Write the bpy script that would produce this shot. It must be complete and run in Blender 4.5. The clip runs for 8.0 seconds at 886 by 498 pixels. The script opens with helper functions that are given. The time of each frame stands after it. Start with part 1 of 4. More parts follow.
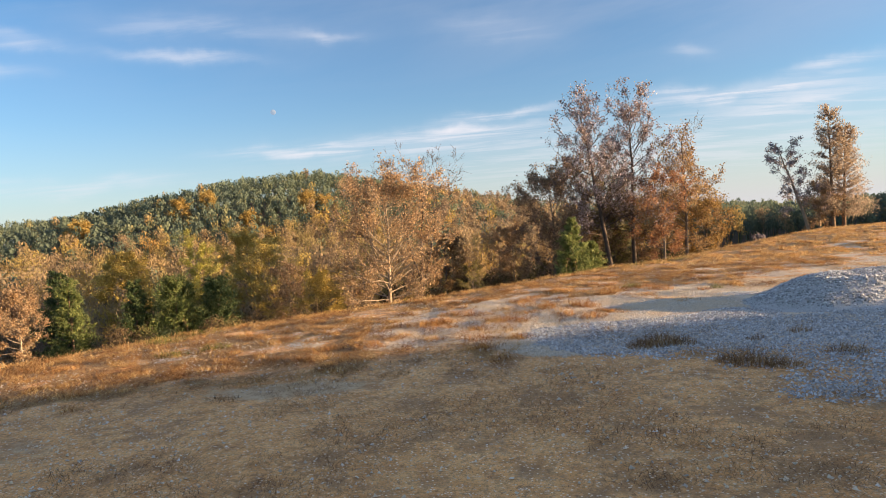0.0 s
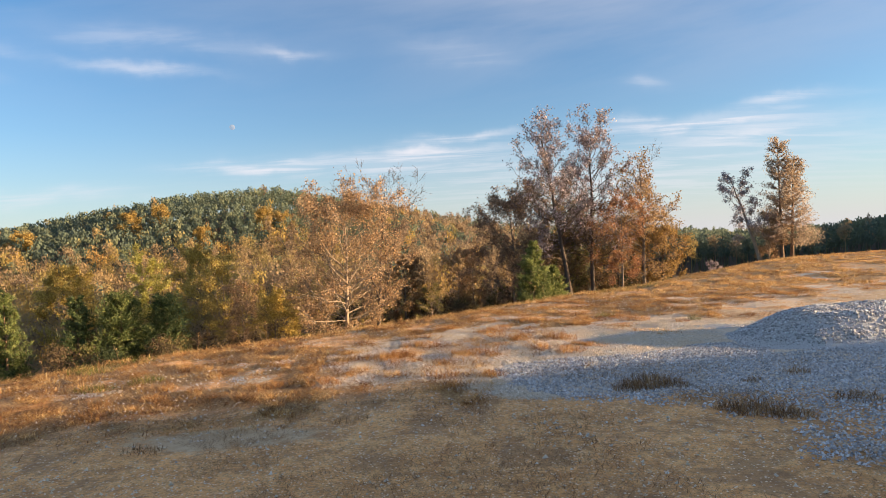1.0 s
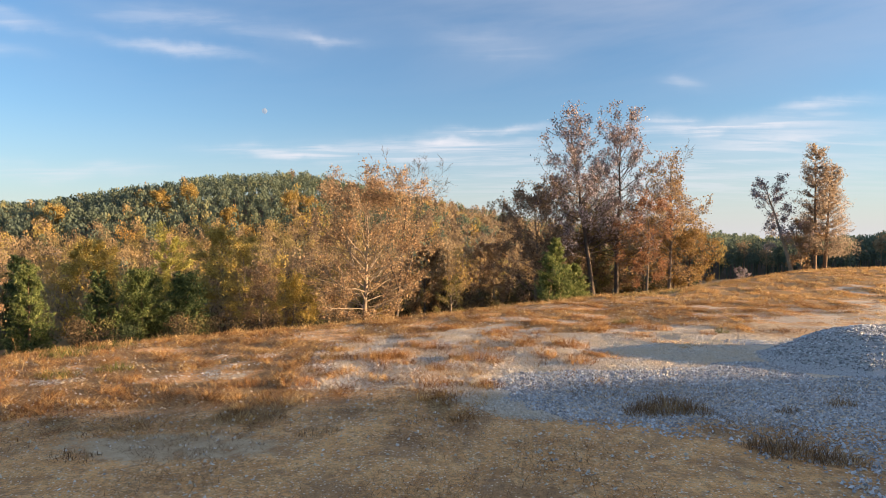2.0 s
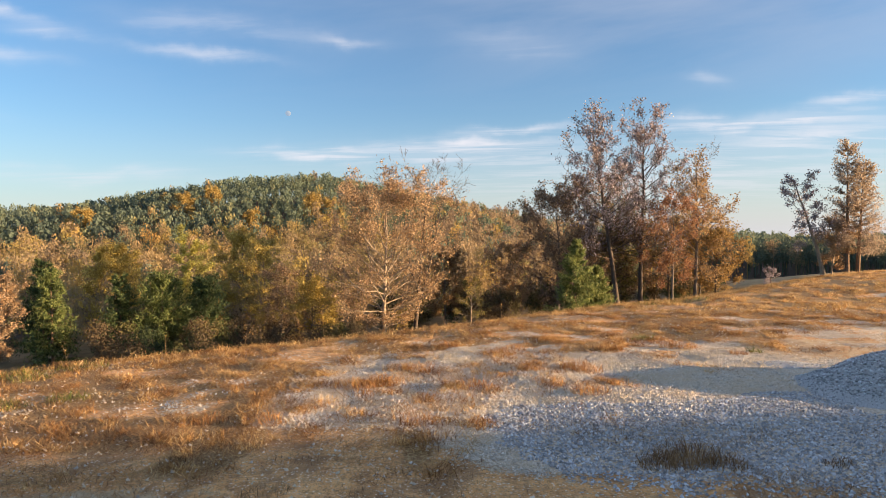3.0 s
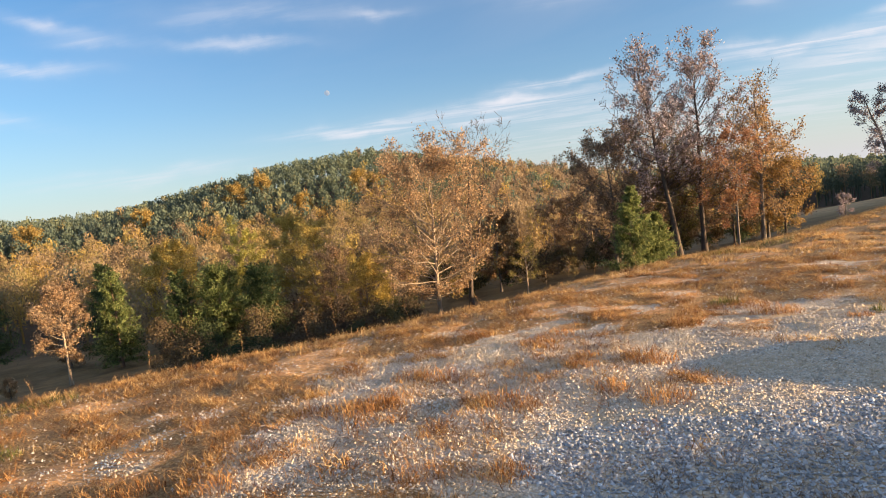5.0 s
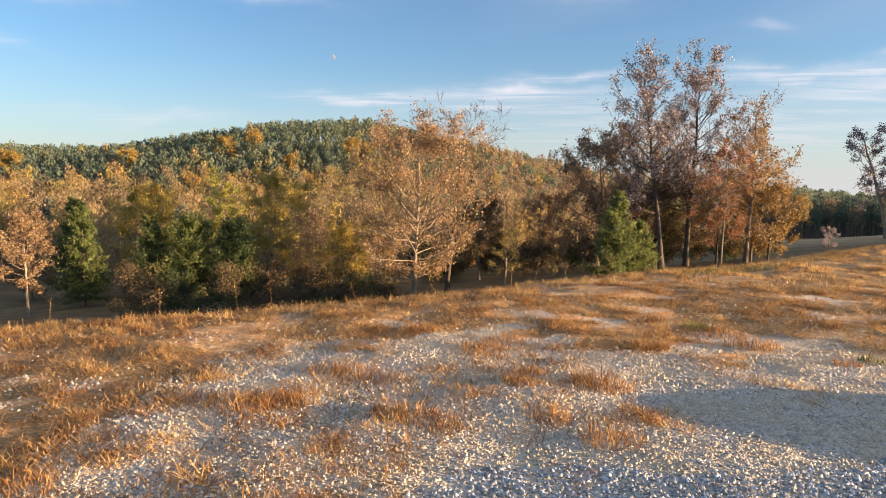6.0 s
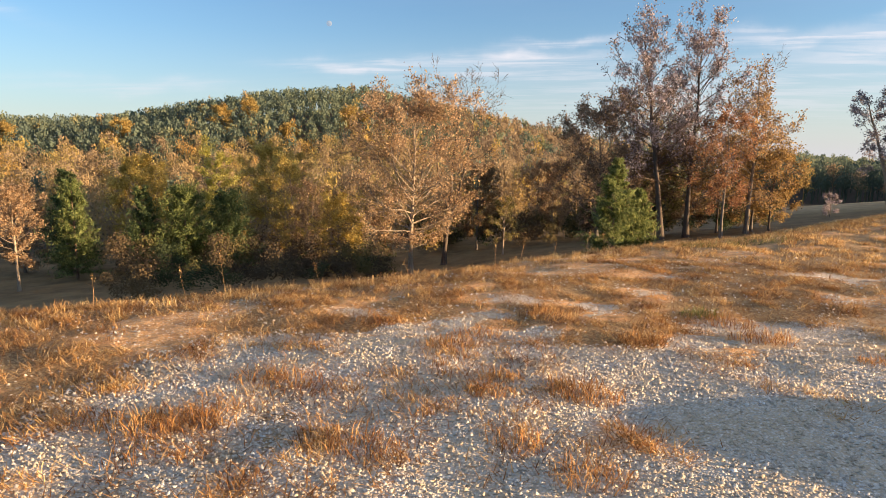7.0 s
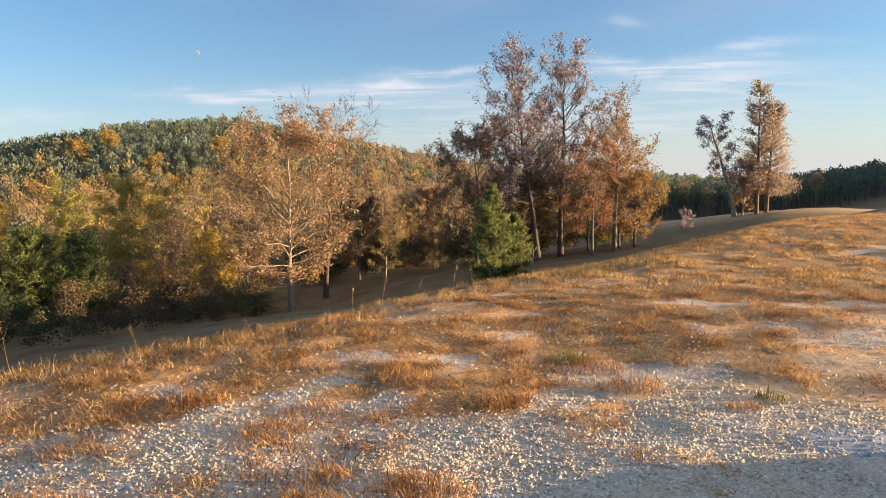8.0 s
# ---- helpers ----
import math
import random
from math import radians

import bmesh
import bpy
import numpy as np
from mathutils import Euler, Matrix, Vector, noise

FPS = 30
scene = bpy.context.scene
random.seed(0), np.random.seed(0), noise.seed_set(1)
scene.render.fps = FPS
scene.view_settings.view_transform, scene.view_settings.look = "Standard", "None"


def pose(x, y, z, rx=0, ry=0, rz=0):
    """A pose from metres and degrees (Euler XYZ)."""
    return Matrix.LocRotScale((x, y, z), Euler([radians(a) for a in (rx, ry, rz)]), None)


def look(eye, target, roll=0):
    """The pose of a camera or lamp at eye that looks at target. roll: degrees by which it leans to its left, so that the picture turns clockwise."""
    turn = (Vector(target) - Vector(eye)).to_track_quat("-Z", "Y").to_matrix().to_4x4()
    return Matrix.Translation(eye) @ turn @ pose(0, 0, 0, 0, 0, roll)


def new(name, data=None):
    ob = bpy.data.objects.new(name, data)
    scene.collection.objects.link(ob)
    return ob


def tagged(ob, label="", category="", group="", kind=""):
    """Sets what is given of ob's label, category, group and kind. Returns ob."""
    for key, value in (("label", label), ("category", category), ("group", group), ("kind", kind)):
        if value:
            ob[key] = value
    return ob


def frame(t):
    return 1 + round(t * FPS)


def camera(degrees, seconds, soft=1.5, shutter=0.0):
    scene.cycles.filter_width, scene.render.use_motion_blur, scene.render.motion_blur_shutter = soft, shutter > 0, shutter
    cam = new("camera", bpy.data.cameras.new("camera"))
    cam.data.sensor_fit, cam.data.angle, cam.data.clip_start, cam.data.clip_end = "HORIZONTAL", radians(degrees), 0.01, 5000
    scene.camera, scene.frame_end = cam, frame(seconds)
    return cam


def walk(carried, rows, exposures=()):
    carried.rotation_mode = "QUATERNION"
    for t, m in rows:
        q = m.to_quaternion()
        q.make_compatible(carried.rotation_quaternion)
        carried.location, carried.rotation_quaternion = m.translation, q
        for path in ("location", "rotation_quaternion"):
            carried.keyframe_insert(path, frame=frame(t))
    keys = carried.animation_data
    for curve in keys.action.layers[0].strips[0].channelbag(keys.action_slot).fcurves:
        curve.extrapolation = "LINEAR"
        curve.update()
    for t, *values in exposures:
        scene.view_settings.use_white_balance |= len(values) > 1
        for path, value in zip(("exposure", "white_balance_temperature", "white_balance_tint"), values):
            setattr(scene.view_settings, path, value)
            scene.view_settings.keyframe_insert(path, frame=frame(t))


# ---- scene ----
cam = camera(69.8, 8.0, soft=0.7)
PATH = [
    (0, (0.125, -2.227, 1.459), (-0.033, -0.235, 1.374), -4.2),
    (0.5, (0.047, -1.806, 1.446), (-0.016, 0.193, 1.415), 0.2),
    (1, (-0.015, -1.411, 1.485), (-0.040, 0.588, 1.457), -2.9),
    (1.5, (0.109, -0.989, 1.468), (0.054, 1.010, 1.482), 1.7),
    (1.7, (0.166, -0.859, 1.455), (0.067, 1.138, 1.424), 0.1),
    (2.8, (0.475, 0.140, 1.577), (0.368, 2.136, 1.514), -0.3),
    (3, (0.539, 0.289, 1.588), (0.365, 2.281, 1.538), -0.5),
    (3.5, (0.594, 0.739, 1.597), (0.379, 2.728, 1.621), -1.8),
    (4, (0.607, 1.186, 1.577), (0.252, 3.154, 1.572), -1.5),
    (4.5, (0.687, 1.622, 1.572), (0.208, 3.560, 1.443), -2.7),
    (5, (0.786, 2.096, 1.571), (0.439, 4.060, 1.421), -6.8),
    (5.2, (0.845, 2.289, 1.559), (0.617, 4.267, 1.370), -6.2),
    (6.3, (1.008, 3.241, 1.487), (0.674, 5.200, 1.268), 2.0),
    (6.5, (1.021, 3.421, 1.500), (0.671, 5.377, 1.272), 0.1),
    (7, (1.171, 3.869, 1.497), (0.874, 5.823, 1.189), 0.5),
    (7.5, (1.337, 4.281, 1.498), (1.234, 6.258, 1.215), -0.7),
    (8, (1.488, 4.681, 1.577), (1.548, 6.668, 1.352), -1.2),
]
SUN_UP, SUN_TURN = 6.7, 95.0      # degrees above the ground, and clockwise from +y
walk(cam, [(t, look(eye, target, roll)) for t, eye, target, roll in PATH])

# ---- world, sun, exposure ----
scene.view_settings.exposure = 1.77


def link(tree, a, b):
    tree.links.new(a, b)


def make_world():
    w = bpy.data.worlds.new("evening_sky")
    scene.world = w
    w.use_nodes = True
    nt = w.node_tree
    nt.nodes.clear()
    out = nt.nodes.new("ShaderNodeOutputWorld")
    bg = nt.nodes.new("ShaderNodeBackground")
    bg.inputs["Strength"].default_value = SKY
    sky = nt.nodes.new("ShaderNodeTexSky")
    sky.sky_type = "NISHITA"
    sky.sun_disc = False
    sky.sun_elevation, sky.sun_rotation = radians(SUN_UP), radians(SUN_TURN)
    sky.altitude, sky.air_density, sky.dust_density, sky.ozone_density = 200, 1.0, 0.4, 2.5
    # thin cirrus on a flat layer high up: the direction divided by its height
    geo = nt.nodes.new("ShaderNodeTexCoord")
    sep = nt.nodes.new("ShaderNodeSeparateXYZ")
    link(nt, geo.outputs["Generated"], sep.inputs[0])

    def calc(op, a, b, clamp=False):
        n = nt.nodes.new("ShaderNodeMath")
        n.operation, n.use_clamp = op, clamp
        for i, v in enumerate((a, b)):
            if isinstance(v, (int, float)):
                n.inputs[i].default_value = v
            else:
                link(nt, v, n.inputs[i])
        return n.outputs[0]
    up = calc("MAXIMUM", sep.outputs["Z"], 0.0)
    low = calc("ADD", up, 0.07)
    comb = nt.nodes.new("ShaderNodeCombineXYZ")
    link(nt, calc("DIVIDE", sep.outputs["X"], low), comb.inputs[0])
    link(nt, calc("DIVIDE", sep.outputs["Y"], low), comb.inputs[1])

    def layer(turn, scale, stretch, detail, lo, hi, at):
        mp = nt.nodes.new("ShaderNodeMapping")
        mp.inputs["Location"].default_value = at
        mp.inputs["Rotation"].default_value = (0, 0, radians(turn))
        mp.inputs["Scale"].default_value = (scale, scale * stretch, 1)
        link(nt, comb.outputs[0], mp.inputs[0])
        nz = nt.nodes.new("ShaderNodeTexNoise")
        nz.inputs["Scale"].default_value = 1.0
        nz.inputs["Detail"].default_value = detail
        nz.inputs["Roughness"].default_value = 0.58
        nz.inputs["Distortion"].default_value = 0.5
        link(nt, mp.outputs[0], nz.inputs["Vector"])
        r = nt.nodes.new("ShaderNodeMapRange")
        r.interpolation_type = "SMOOTHSTEP"
        r.inputs["From Min"].default_value, r.inputs["From Max"].default_value = lo, hi
        link(nt, nz.outputs["Fac"], r.inputs["Value"])
        return r.outputs[0]
    fibres = layer(-24, 1.1, 3.2, 9, 0.40, 0.64, (3.1, 1.7, 0))
    veil = layer(-8, 0.3, 2.0, 7, 0.30, 0.66, (7.3, 2.2, 0))
    turn = calc("MULTIPLY", calc("ARCTAN2", sep.outputs["X"], sep.outputs["Y"]), 57.3)
    climb = calc("MULTIPLY", calc("ARCSINE", sep.outputs["Z"], 0.0), 57.3)
    # a slow waver, so that no streak is straight
    wave = nt.nodes.new("ShaderNodeTexNoise")
    wave.inputs["Scale"].default_value, wave.inputs["Detail"].default_value = 13.0, 7
    link(nt, geo.outputs["Generated"], wave.inputs["Vector"])
    climb = calc("ADD", climb, calc("MULTIPLY", calc("SUBTRACT", wave.outputs["Fac"], 0.5), 2.6))
    sheet = None
    for az, el, tilt, half, thin, weight in CIRRUS:
        ca, sa = math.cos(radians(tilt)), math.sin(radians(tilt))
        du, dv = calc("SUBTRACT", turn, az), calc("SUBTRACT", climb, el)
        along = calc("DIVIDE", calc("ADD", calc("MULTIPLY", du, ca), calc("MULTIPLY", dv, sa)), half)
        across = calc("DIVIDE", calc("SUBTRACT", calc("MULTIPLY", dv, ca), calc("MULTIPLY", du, sa)), thin)
        q = calc("ADD", calc("MULTIPLY", along, along), calc("MULTIPLY", across, across))
        one = calc("MULTIPLY", calc("POWER", 2.718, calc("MULTIPLY", q, -1.0)), weight)
        sheet = one if sheet is None else calc("ADD", sheet, one)
    high = calc("MULTIPLY", calc("SUBTRACT", sep.outputs["Z"], 0.17, True), 5.0, True)
    wisps = calc("MULTIPLY", sheet, calc("ADD", calc("MULTIPLY", fibres, 0.75), 0.35), True)
    east = calc("ADD", calc("MULTIPLY", calc("ADD", sep.outputs["X"], 0.12, True), 2.2, True), 0.45, True)
    haze = calc("POWER", calc("SUBTRACT", 1.0, calc("MULTIPLY", up, 2.4, True), True), 3.4)
    m1 = nt.nodes.new("ShaderNodeMixRGB")
    m1.inputs["Color2"].default_value = CLOUD_LIT
    link(nt, wisps, m1.inputs["Fac"])
    tint = nt.nodes.new("ShaderNodeMixRGB")
    tint.blend_type = "MULTIPLY"
    tint.inputs["Fac"].default_value = 1.0
    tint.inputs["Color2"].default_value = SKY_TINT
    link(nt, sky.outputs[0], tint.inputs["Color1"])
    link(nt, tint.outputs[0], m1.inputs["Color1"])
    m2 = nt.nodes.new("ShaderNodeMixRGB")
    m2.inputs["Color2"].default_value = CLOUD_GREY
    link(nt, calc("MULTIPLY", calc("MULTIPLY", veil, high), east), m2.inputs["Fac"])
    link(nt, m1.outputs[0], m2.inputs["Color1"])
    m3 = nt.nodes.new("ShaderNodeMixRGB")
    m3.inputs["Color2"].default_value = HAZE
    link(nt, calc("MULTIPLY", haze, 0.8), m3.inputs["Fac"])
    link(nt, m2.outputs[0], m3.inputs["Color1"])
    link(nt, m3.outputs[0], bg.inputs["Color"])
    link(nt, bg.outputs[0], out.inputs[0])


SKY = 0.066
# thin clouds: turn, climb, tilt, half length and half width in degrees, and density
CIRRUS = ((-16.5, 6.9, -1.5, 5.3, 0.49, 0.60), (1.4, 9.2, 2.8, 4.8, 0.36, 0.55), (-3.8, 7.2, 0.3, 9.3, 0.98, 0.55), (-2.5, 8.0, 1.0, 6.6, 0.45, 0.45),
          (21.1, 8.7, -2.2, 7.4, 0.60, 0.95), (28.4, 9.6, 1.4, 3.6, 0.45, 0.6), (25.5, 7.0, -0.9, 7.0, 0.9, 0.5), (14.6, 4.6, -0.7, 20.3, 2.4, 0.45),
          (-37.3, 15.2, -0.6, 2.1, 0.40, 0.45), (-25.4, 14.9, -2.0, 5.2, 0.45, 0.45), (-13.2, 16.3, -5.7, 2.8, 0.40, 0.45), (-25.2, 17.1, -1.9, 9.0, 0.9, 0.25),
          (1.2, 16.3, -11.1, 4.5, 1.0, 0.3), (17.7, 12.1, -13.1, 1.5, 0.54, 0.3), (-33.5, 4.8, 2.4, 7.5, 0.62, 0.35), (-45.9, 10.0, -10.3, 4.0, 0.54, 0.55),
          (-41.5, 13.4, -2.6, 4.0, 0.45, 0.55), (-38.4, 16.1, -10.6, 3.6, 0.49, 0.55))
SKY_TINT = (0.76, 1.0, 1.21, 1)
CLOUD_LIT = (4.2, 4.1, 4.35, 1)
CLOUD_GREY = (2.55, 2.75, 3.35, 1)
HAZE = (3.5, 3.45, 3.7, 1)
make_world()

sun_data = bpy.data.lights.new("sun", "SUN")
sun_data.energy, sun_data.angle, sun_data.color = 5.0, radians(0.6), (1.0, 0.69, 0.40)
sun = new("sun", sun_data)
a, e = radians(SUN_TURN), radians(SUN_UP)
toward_sun = Vector((math.sin(a) * math.cos(e), math.cos(a) * math.cos(e), math.sin(e)))
sun.matrix_world = look(toward_sun * 300, (0, 0, 0))

# ---- materials ----


class Nodes:
    """A short way to write node materials."""

    def __init__(self, name):
        self.mat = bpy.data.materials.new(name)
        self.mat.use_nodes = True
        self.nt = self.mat.node_tree
        self.bsdf = self.nt.nodes["Principled BSDF"]
        self.out = self.nt.nodes["Material Output"]
        self.bsdf.inputs["Specular IOR Level"].default_value = 0.25

    def put(self, sock, v):
        if isinstance(v, bpy.types.NodeSocket):
            self.nt.links.new(v, sock)
        elif isinstance(v, tuple) and len(v) == 3 and sock.type == "RGBA":
            sock.default_value = (*v, 1)
        else:
            sock.default_value = v

    def math(self, op, x, y=0.0, clamp=False):
        n = self.nt.nodes.new("ShaderNodeMath")
        n.operation, n.use_clamp = op, clamp
        self.put(n.inputs[0], x), self.put(n.inputs[1], y)
        return n.outputs[0]

    def place(self):
        return self.nt.nodes.new("ShaderNodeNewGeometry").outputs["Position"]

    def local(self):
        return self.nt.nodes.new("ShaderNodeTexCoord").outputs["Object"]

    def island(self):
        return self.nt.nodes.new("ShaderNodeNewGeometry").outputs["Random Per Island"]

    def attr(self, name):
        n = self.nt.nodes.new("ShaderNodeAttribute")
        n.attribute_name = name
        return n.outputs["Fac"]

    def noise(self, vec, scale, detail=4, rough=0.55):
        n = self.nt.nodes.new("ShaderNodeTexNoise")
        n.inputs["Scale"].default_value, n.inputs["Detail"].default_value, n.inputs["Roughness"].default_value = scale, detail, rough
        self.nt.links.new(vec, n.inputs["Vector"])
        return n.outputs["Fac"]

    def voronoi(self, vec, scale, feature="F1", out="Distance"):
        n = self.nt.nodes.new("ShaderNodeTexVoronoi")
        n.feature = feature
        n.inputs["Scale"].default_value = scale
        self.nt.links.new(vec, n.inputs["Vector"])
        return n.outputs[out]

    def step(self, v, lo, hi):
        n = self.nt.nodes.new("ShaderNodeMapRange")
        n.interpolation_type = "SMOOTHSTEP"
        self.put(n.inputs["Value"], v)
        n.inputs["From Min"].default_value, n.inputs["From Max"].default_value = lo, hi
        return n.outputs[0]

    def ramp(self, v, *stops):
        n = self.nt.nodes.new("ShaderNodeValToRGB")
        el = n.color_ramp.elements
        while len(el) < len(stops):
            el.new(0.5)
        for q, (p, c) in zip(el, stops):
            q.position, q.color = p, (*c, 1)
        self.put(n.inputs[0], v)
        return n.outputs[0]

    def mix(self, f, x, y, mode="MIX"):
        n = self.nt.nodes.new("ShaderNodeMixRGB")
        n.blend_type = mode
        self.put(n.inputs["Fac"], f), self.put(n.inputs["Color1"], x), self.put(n.inputs["Color2"], y)
        return n.outputs[0]

    def bump(self, h, strength, distance, normal=None):
        n = self.nt.nodes.new("ShaderNodeBump")
        n.inputs["Strength"].default_value, n.inputs["Distance"].default_value = strength, distance
        self.put(n.inputs["Height"], h)
        if normal is not None:
            self.nt.links.new(normal, n.inputs["Normal"])
        return n.outputs[0]

    def done(self, colour, rough=0.9, normal=None, translucent=0.0):
        self.put(self.bsdf.inputs["Base Color"], colour)
        self.put(self.bsdf.inputs["Roughness"], rough)
        if normal is not None:
            self.nt.links.new(normal, self.bsdf.inputs["Normal"])
        if translucent:
            tr = self.nt.nodes.new("ShaderNodeBsdfTranslucent")
            self.put(tr.inputs["Color"], colour)
            mx = self.nt.nodes.new("ShaderNodeMixShader")
            mx.inputs[0].default_value = translucent
            self.nt.links.new(self.bsdf.outputs[0], mx.inputs[1])
            self.nt.links.new(tr.outputs[0], mx.inputs[2])
            self.nt.links.new(mx.outputs[0], self.out.inputs[0])
        return self.mat


def ground_material():
    n = Nodes("worn_ground")
    p = n.place()
    fine, mid, big = n.noise(p, 60, 5, 0.7), n.noise(p, 7, 5, 0.6), n.noise(p, 0.9, 4)
    dirt = n.ramp(mid, (0.25, (0.52, 0.24, 0.08)), (0.5, (0.78, 0.41, 0.15)), (0.8, (0.88, 0.54, 0.235)))
    dirt = n.mix(n.math("MULTIPLY", n.step(fine, 0.45, 0.75), 0.6), dirt, (0.62, 0.47, 0.32))
    dirt = n.mix(n.math("MULTIPLY", n.step(n.noise(p, 95, 3, 0.6), 0.56, 0.70), 0.75), dirt, (0.11, 0.065, 0.035))
    dirt = n.mix(n.math("MULTIPLY", n.step(n.noise(p, 3.2, 8, 0.78), 0.50, 0.62), 0.5), dirt, (0.24, 0.13, 0.06))
    dirt = n.mix(n.math("MULTIPLY", n.step(n.noise(p, 16, 5, 0.75), 0.55, 0.66), 0.6), dirt, (0.17, 0.09, 0.045))
    dirt = n.mix(n.math("MULTIPLY", n.step(n.noise(p, 33, 3, 0.6), 0.60, 0.68), 0.8), dirt, (0.70, 0.55, 0.40))
    dirt = n.mix(n.math("MULTIPLY", n.step(n.noise(p, 1.7, 7, 0.72), 0.50, 0.60), 0.6), dirt, (0.30, 0.18, 0.095))
    dirt = n.mix(n.math("MULTIPLY", n.step(n.noise(p, 26, 8, 0.85), 0.51, 0.57), 0.6), dirt, (0.26, 0.16, 0.085))
    grit = n.math("MULTIPLY", n.step(n.voronoi(p, 40), 0.34, 0.22), n.step(n.voronoi(p, 40, out="Color"), 0.58, 0.62))
    dirt = n.mix(n.math("MULTIPLY", grit, 0.9), dirt, (0.86, 0.72, 0.54))
    # the dark end of the straw paints in the shade between tussocks
    straw = n.ramp(n.noise(p, 38, 6, 0.8), (0.30, (0.09, 0.048, 0.02)), (0.48, (0.29, 0.17, 0.07)), (0.66, (0.60, 0.42, 0.205)))
    cells = n.voronoi(p, 58, out="Color")
    edge = n.voronoi(p, 58)
    stone = n.ramp(cells, (0.0, (0.40, 0.35, 0.28)), (0.5, (0.64, 0.57, 0.465)), (1.0, (0.86, 0.78, 0.66)))
    stone = n.mix(n.step(edge, 0.30, 0.7), stone, (0.58, 0.455, 0.31))
    sand = n.ramp(mid, (0.3, (0.42, 0.29, 0.165)), (0.7, (0.60, 0.45, 0.28)))
    meadow = n.ramp(n.noise(p, 0.35, 6, 0.7), (0.3, (0.12, 0.08, 0.035)), (0.6, (0.24, 0.16, 0.07)), (0.8, (0.19, 0.145, 0.06)))
    jag = n.math("MULTIPLY", n.math("SUBTRACT", mid, 0.5), 0.7)
    jag2 = n.math("MULTIPLY", n.math("SUBTRACT", fine, 0.5), 0.5)
    jag = n.math("ADD", jag, jag2)
    col = n.mix(n.step(n.math("ADD", n.attr("grass"), jag), 0.46, 0.80), dirt, straw)
    col = n.mix(n.step(n.math("ADD", n.attr("sand"), jag), 0.45, 0.7), col, sand)
    g = n.step(n.math("ADD", n.attr("gravel"), jag), 0.42, 0.62)
    col = n.mix(g, col, stone)
    col = n.mix(n.attr("meadow"), col, meadow)
    # paler straw on the far knoll: its sunlight is put into the colour
    col = n.mix(n.attr("sunlit_knoll"), col, n.ramp(n.noise(p, 0.5, 6, 0.7), (0.3, (0.34, 0.22, 0.10)), (0.7, (0.56, 0.40, 0.20))))
    # one flat, very dark brown where the woods stand
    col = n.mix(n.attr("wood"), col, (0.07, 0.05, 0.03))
    col = n.mix(0.5, col, n.ramp(big, (0.3, (0.85, 0.85, 0.85)), (0.7, (1.2, 1.2, 1.2))), "MULTIPLY")
    h = n.math("ADD", n.math("MULTIPLY", fine, 0.35), mid)
    h = n.math("MULTIPLY", h, n.math("SUBTRACT", 1.0, n.math("MULTIPLY", g, 0.75)))
    h = n.math("ADD", h, n.math("MULTIPLY", n.math("MULTIPLY", edge, g), -0.35))
    return n.done(col, 0.95, n.bump(h, 0.65, 0.04))


def stone_material(name, dusty, blue=0.0, dark=0.0):
    n = Nodes(name)
    c = n.ramp(n.island(), (0.0, (0.33, 0.305, 0.265)), (0.45, (0.60, 0.555, 0.485)), (0.8, (0.76, 0.71, 0.63)), (1.0, (0.88, 0.84, 0.77)))
    c = n.mix(n.math("MULTIPLY", n.step(n.math("FRACT", n.math("MULTIPLY", n.island(), 7.0)), 0.45, 0.9), dark), c, (0.12, 0.12, 0.12))
    # bluish tint that paints skylit shade into the stone
    c = n.mix(blue, c, (0.80, 0.97, 1.25), "MULTIPLY")
    p = n.place()
    f = n.noise(p, 120, 4, 0.7)
    c = n.mix(n.math("MULTIPLY", n.step(n.noise(p, 2.5, 3), 0.30, 0.62), dusty), c, (0.70, 0.55, 0.355))
    c = n.mix(0.6, c, n.ramp(f, (0.3, (0.7, 0.7, 0.7)), (0.7, (1.15, 1.15, 1.15))), "MULTIPLY")
    return n.done(c, 0.85, n.bump(f, 0.5, 0.004))


def blade_material(name, stops, trans=0.3):
    n = Nodes(name)
    c = n.ramp(n.island(), *stops)
    c = n.mix(0.85, c, n.ramp(n.noise(n.place(), 2.6, 4), (0.36, (0.48, 0.36, 0.30)), (0.62, (1.3, 1.22, 1.1))), "MULTIPLY")
    return n.done(c, 0.8, None, trans)


def leaf_material(name, stops, trans=0.5, patch=0.5):
    n = Nodes(name)
    c = n.ramp(n.island(), *stops)
    c = n.mix(0.8, c, n.ramp(n.noise(n.local(), patch, 3), (0.3, (0.6, 0.6, 0.6)), (0.7, (1.3, 1.3, 1.3))), "MULTIPLY")
    return n.done(c, 0.75, None, trans)


def woods_material(name, stops, thin=0.4):
    """Crowns of far woods: a colour for each tree, and a lighter or darker one for each clump."""
    n = Nodes(name)
    c = n.ramp(n.attr("tint"), *stops)
    v = n.island()
    c = n.mix(0.85, c, n.ramp(v, (0.0, (0.9, 0.9, 0.9)), (1.0, (1.1, 1.1, 1.1))), "MULTIPLY")
    return n.done(c, 0.95, None, thin)


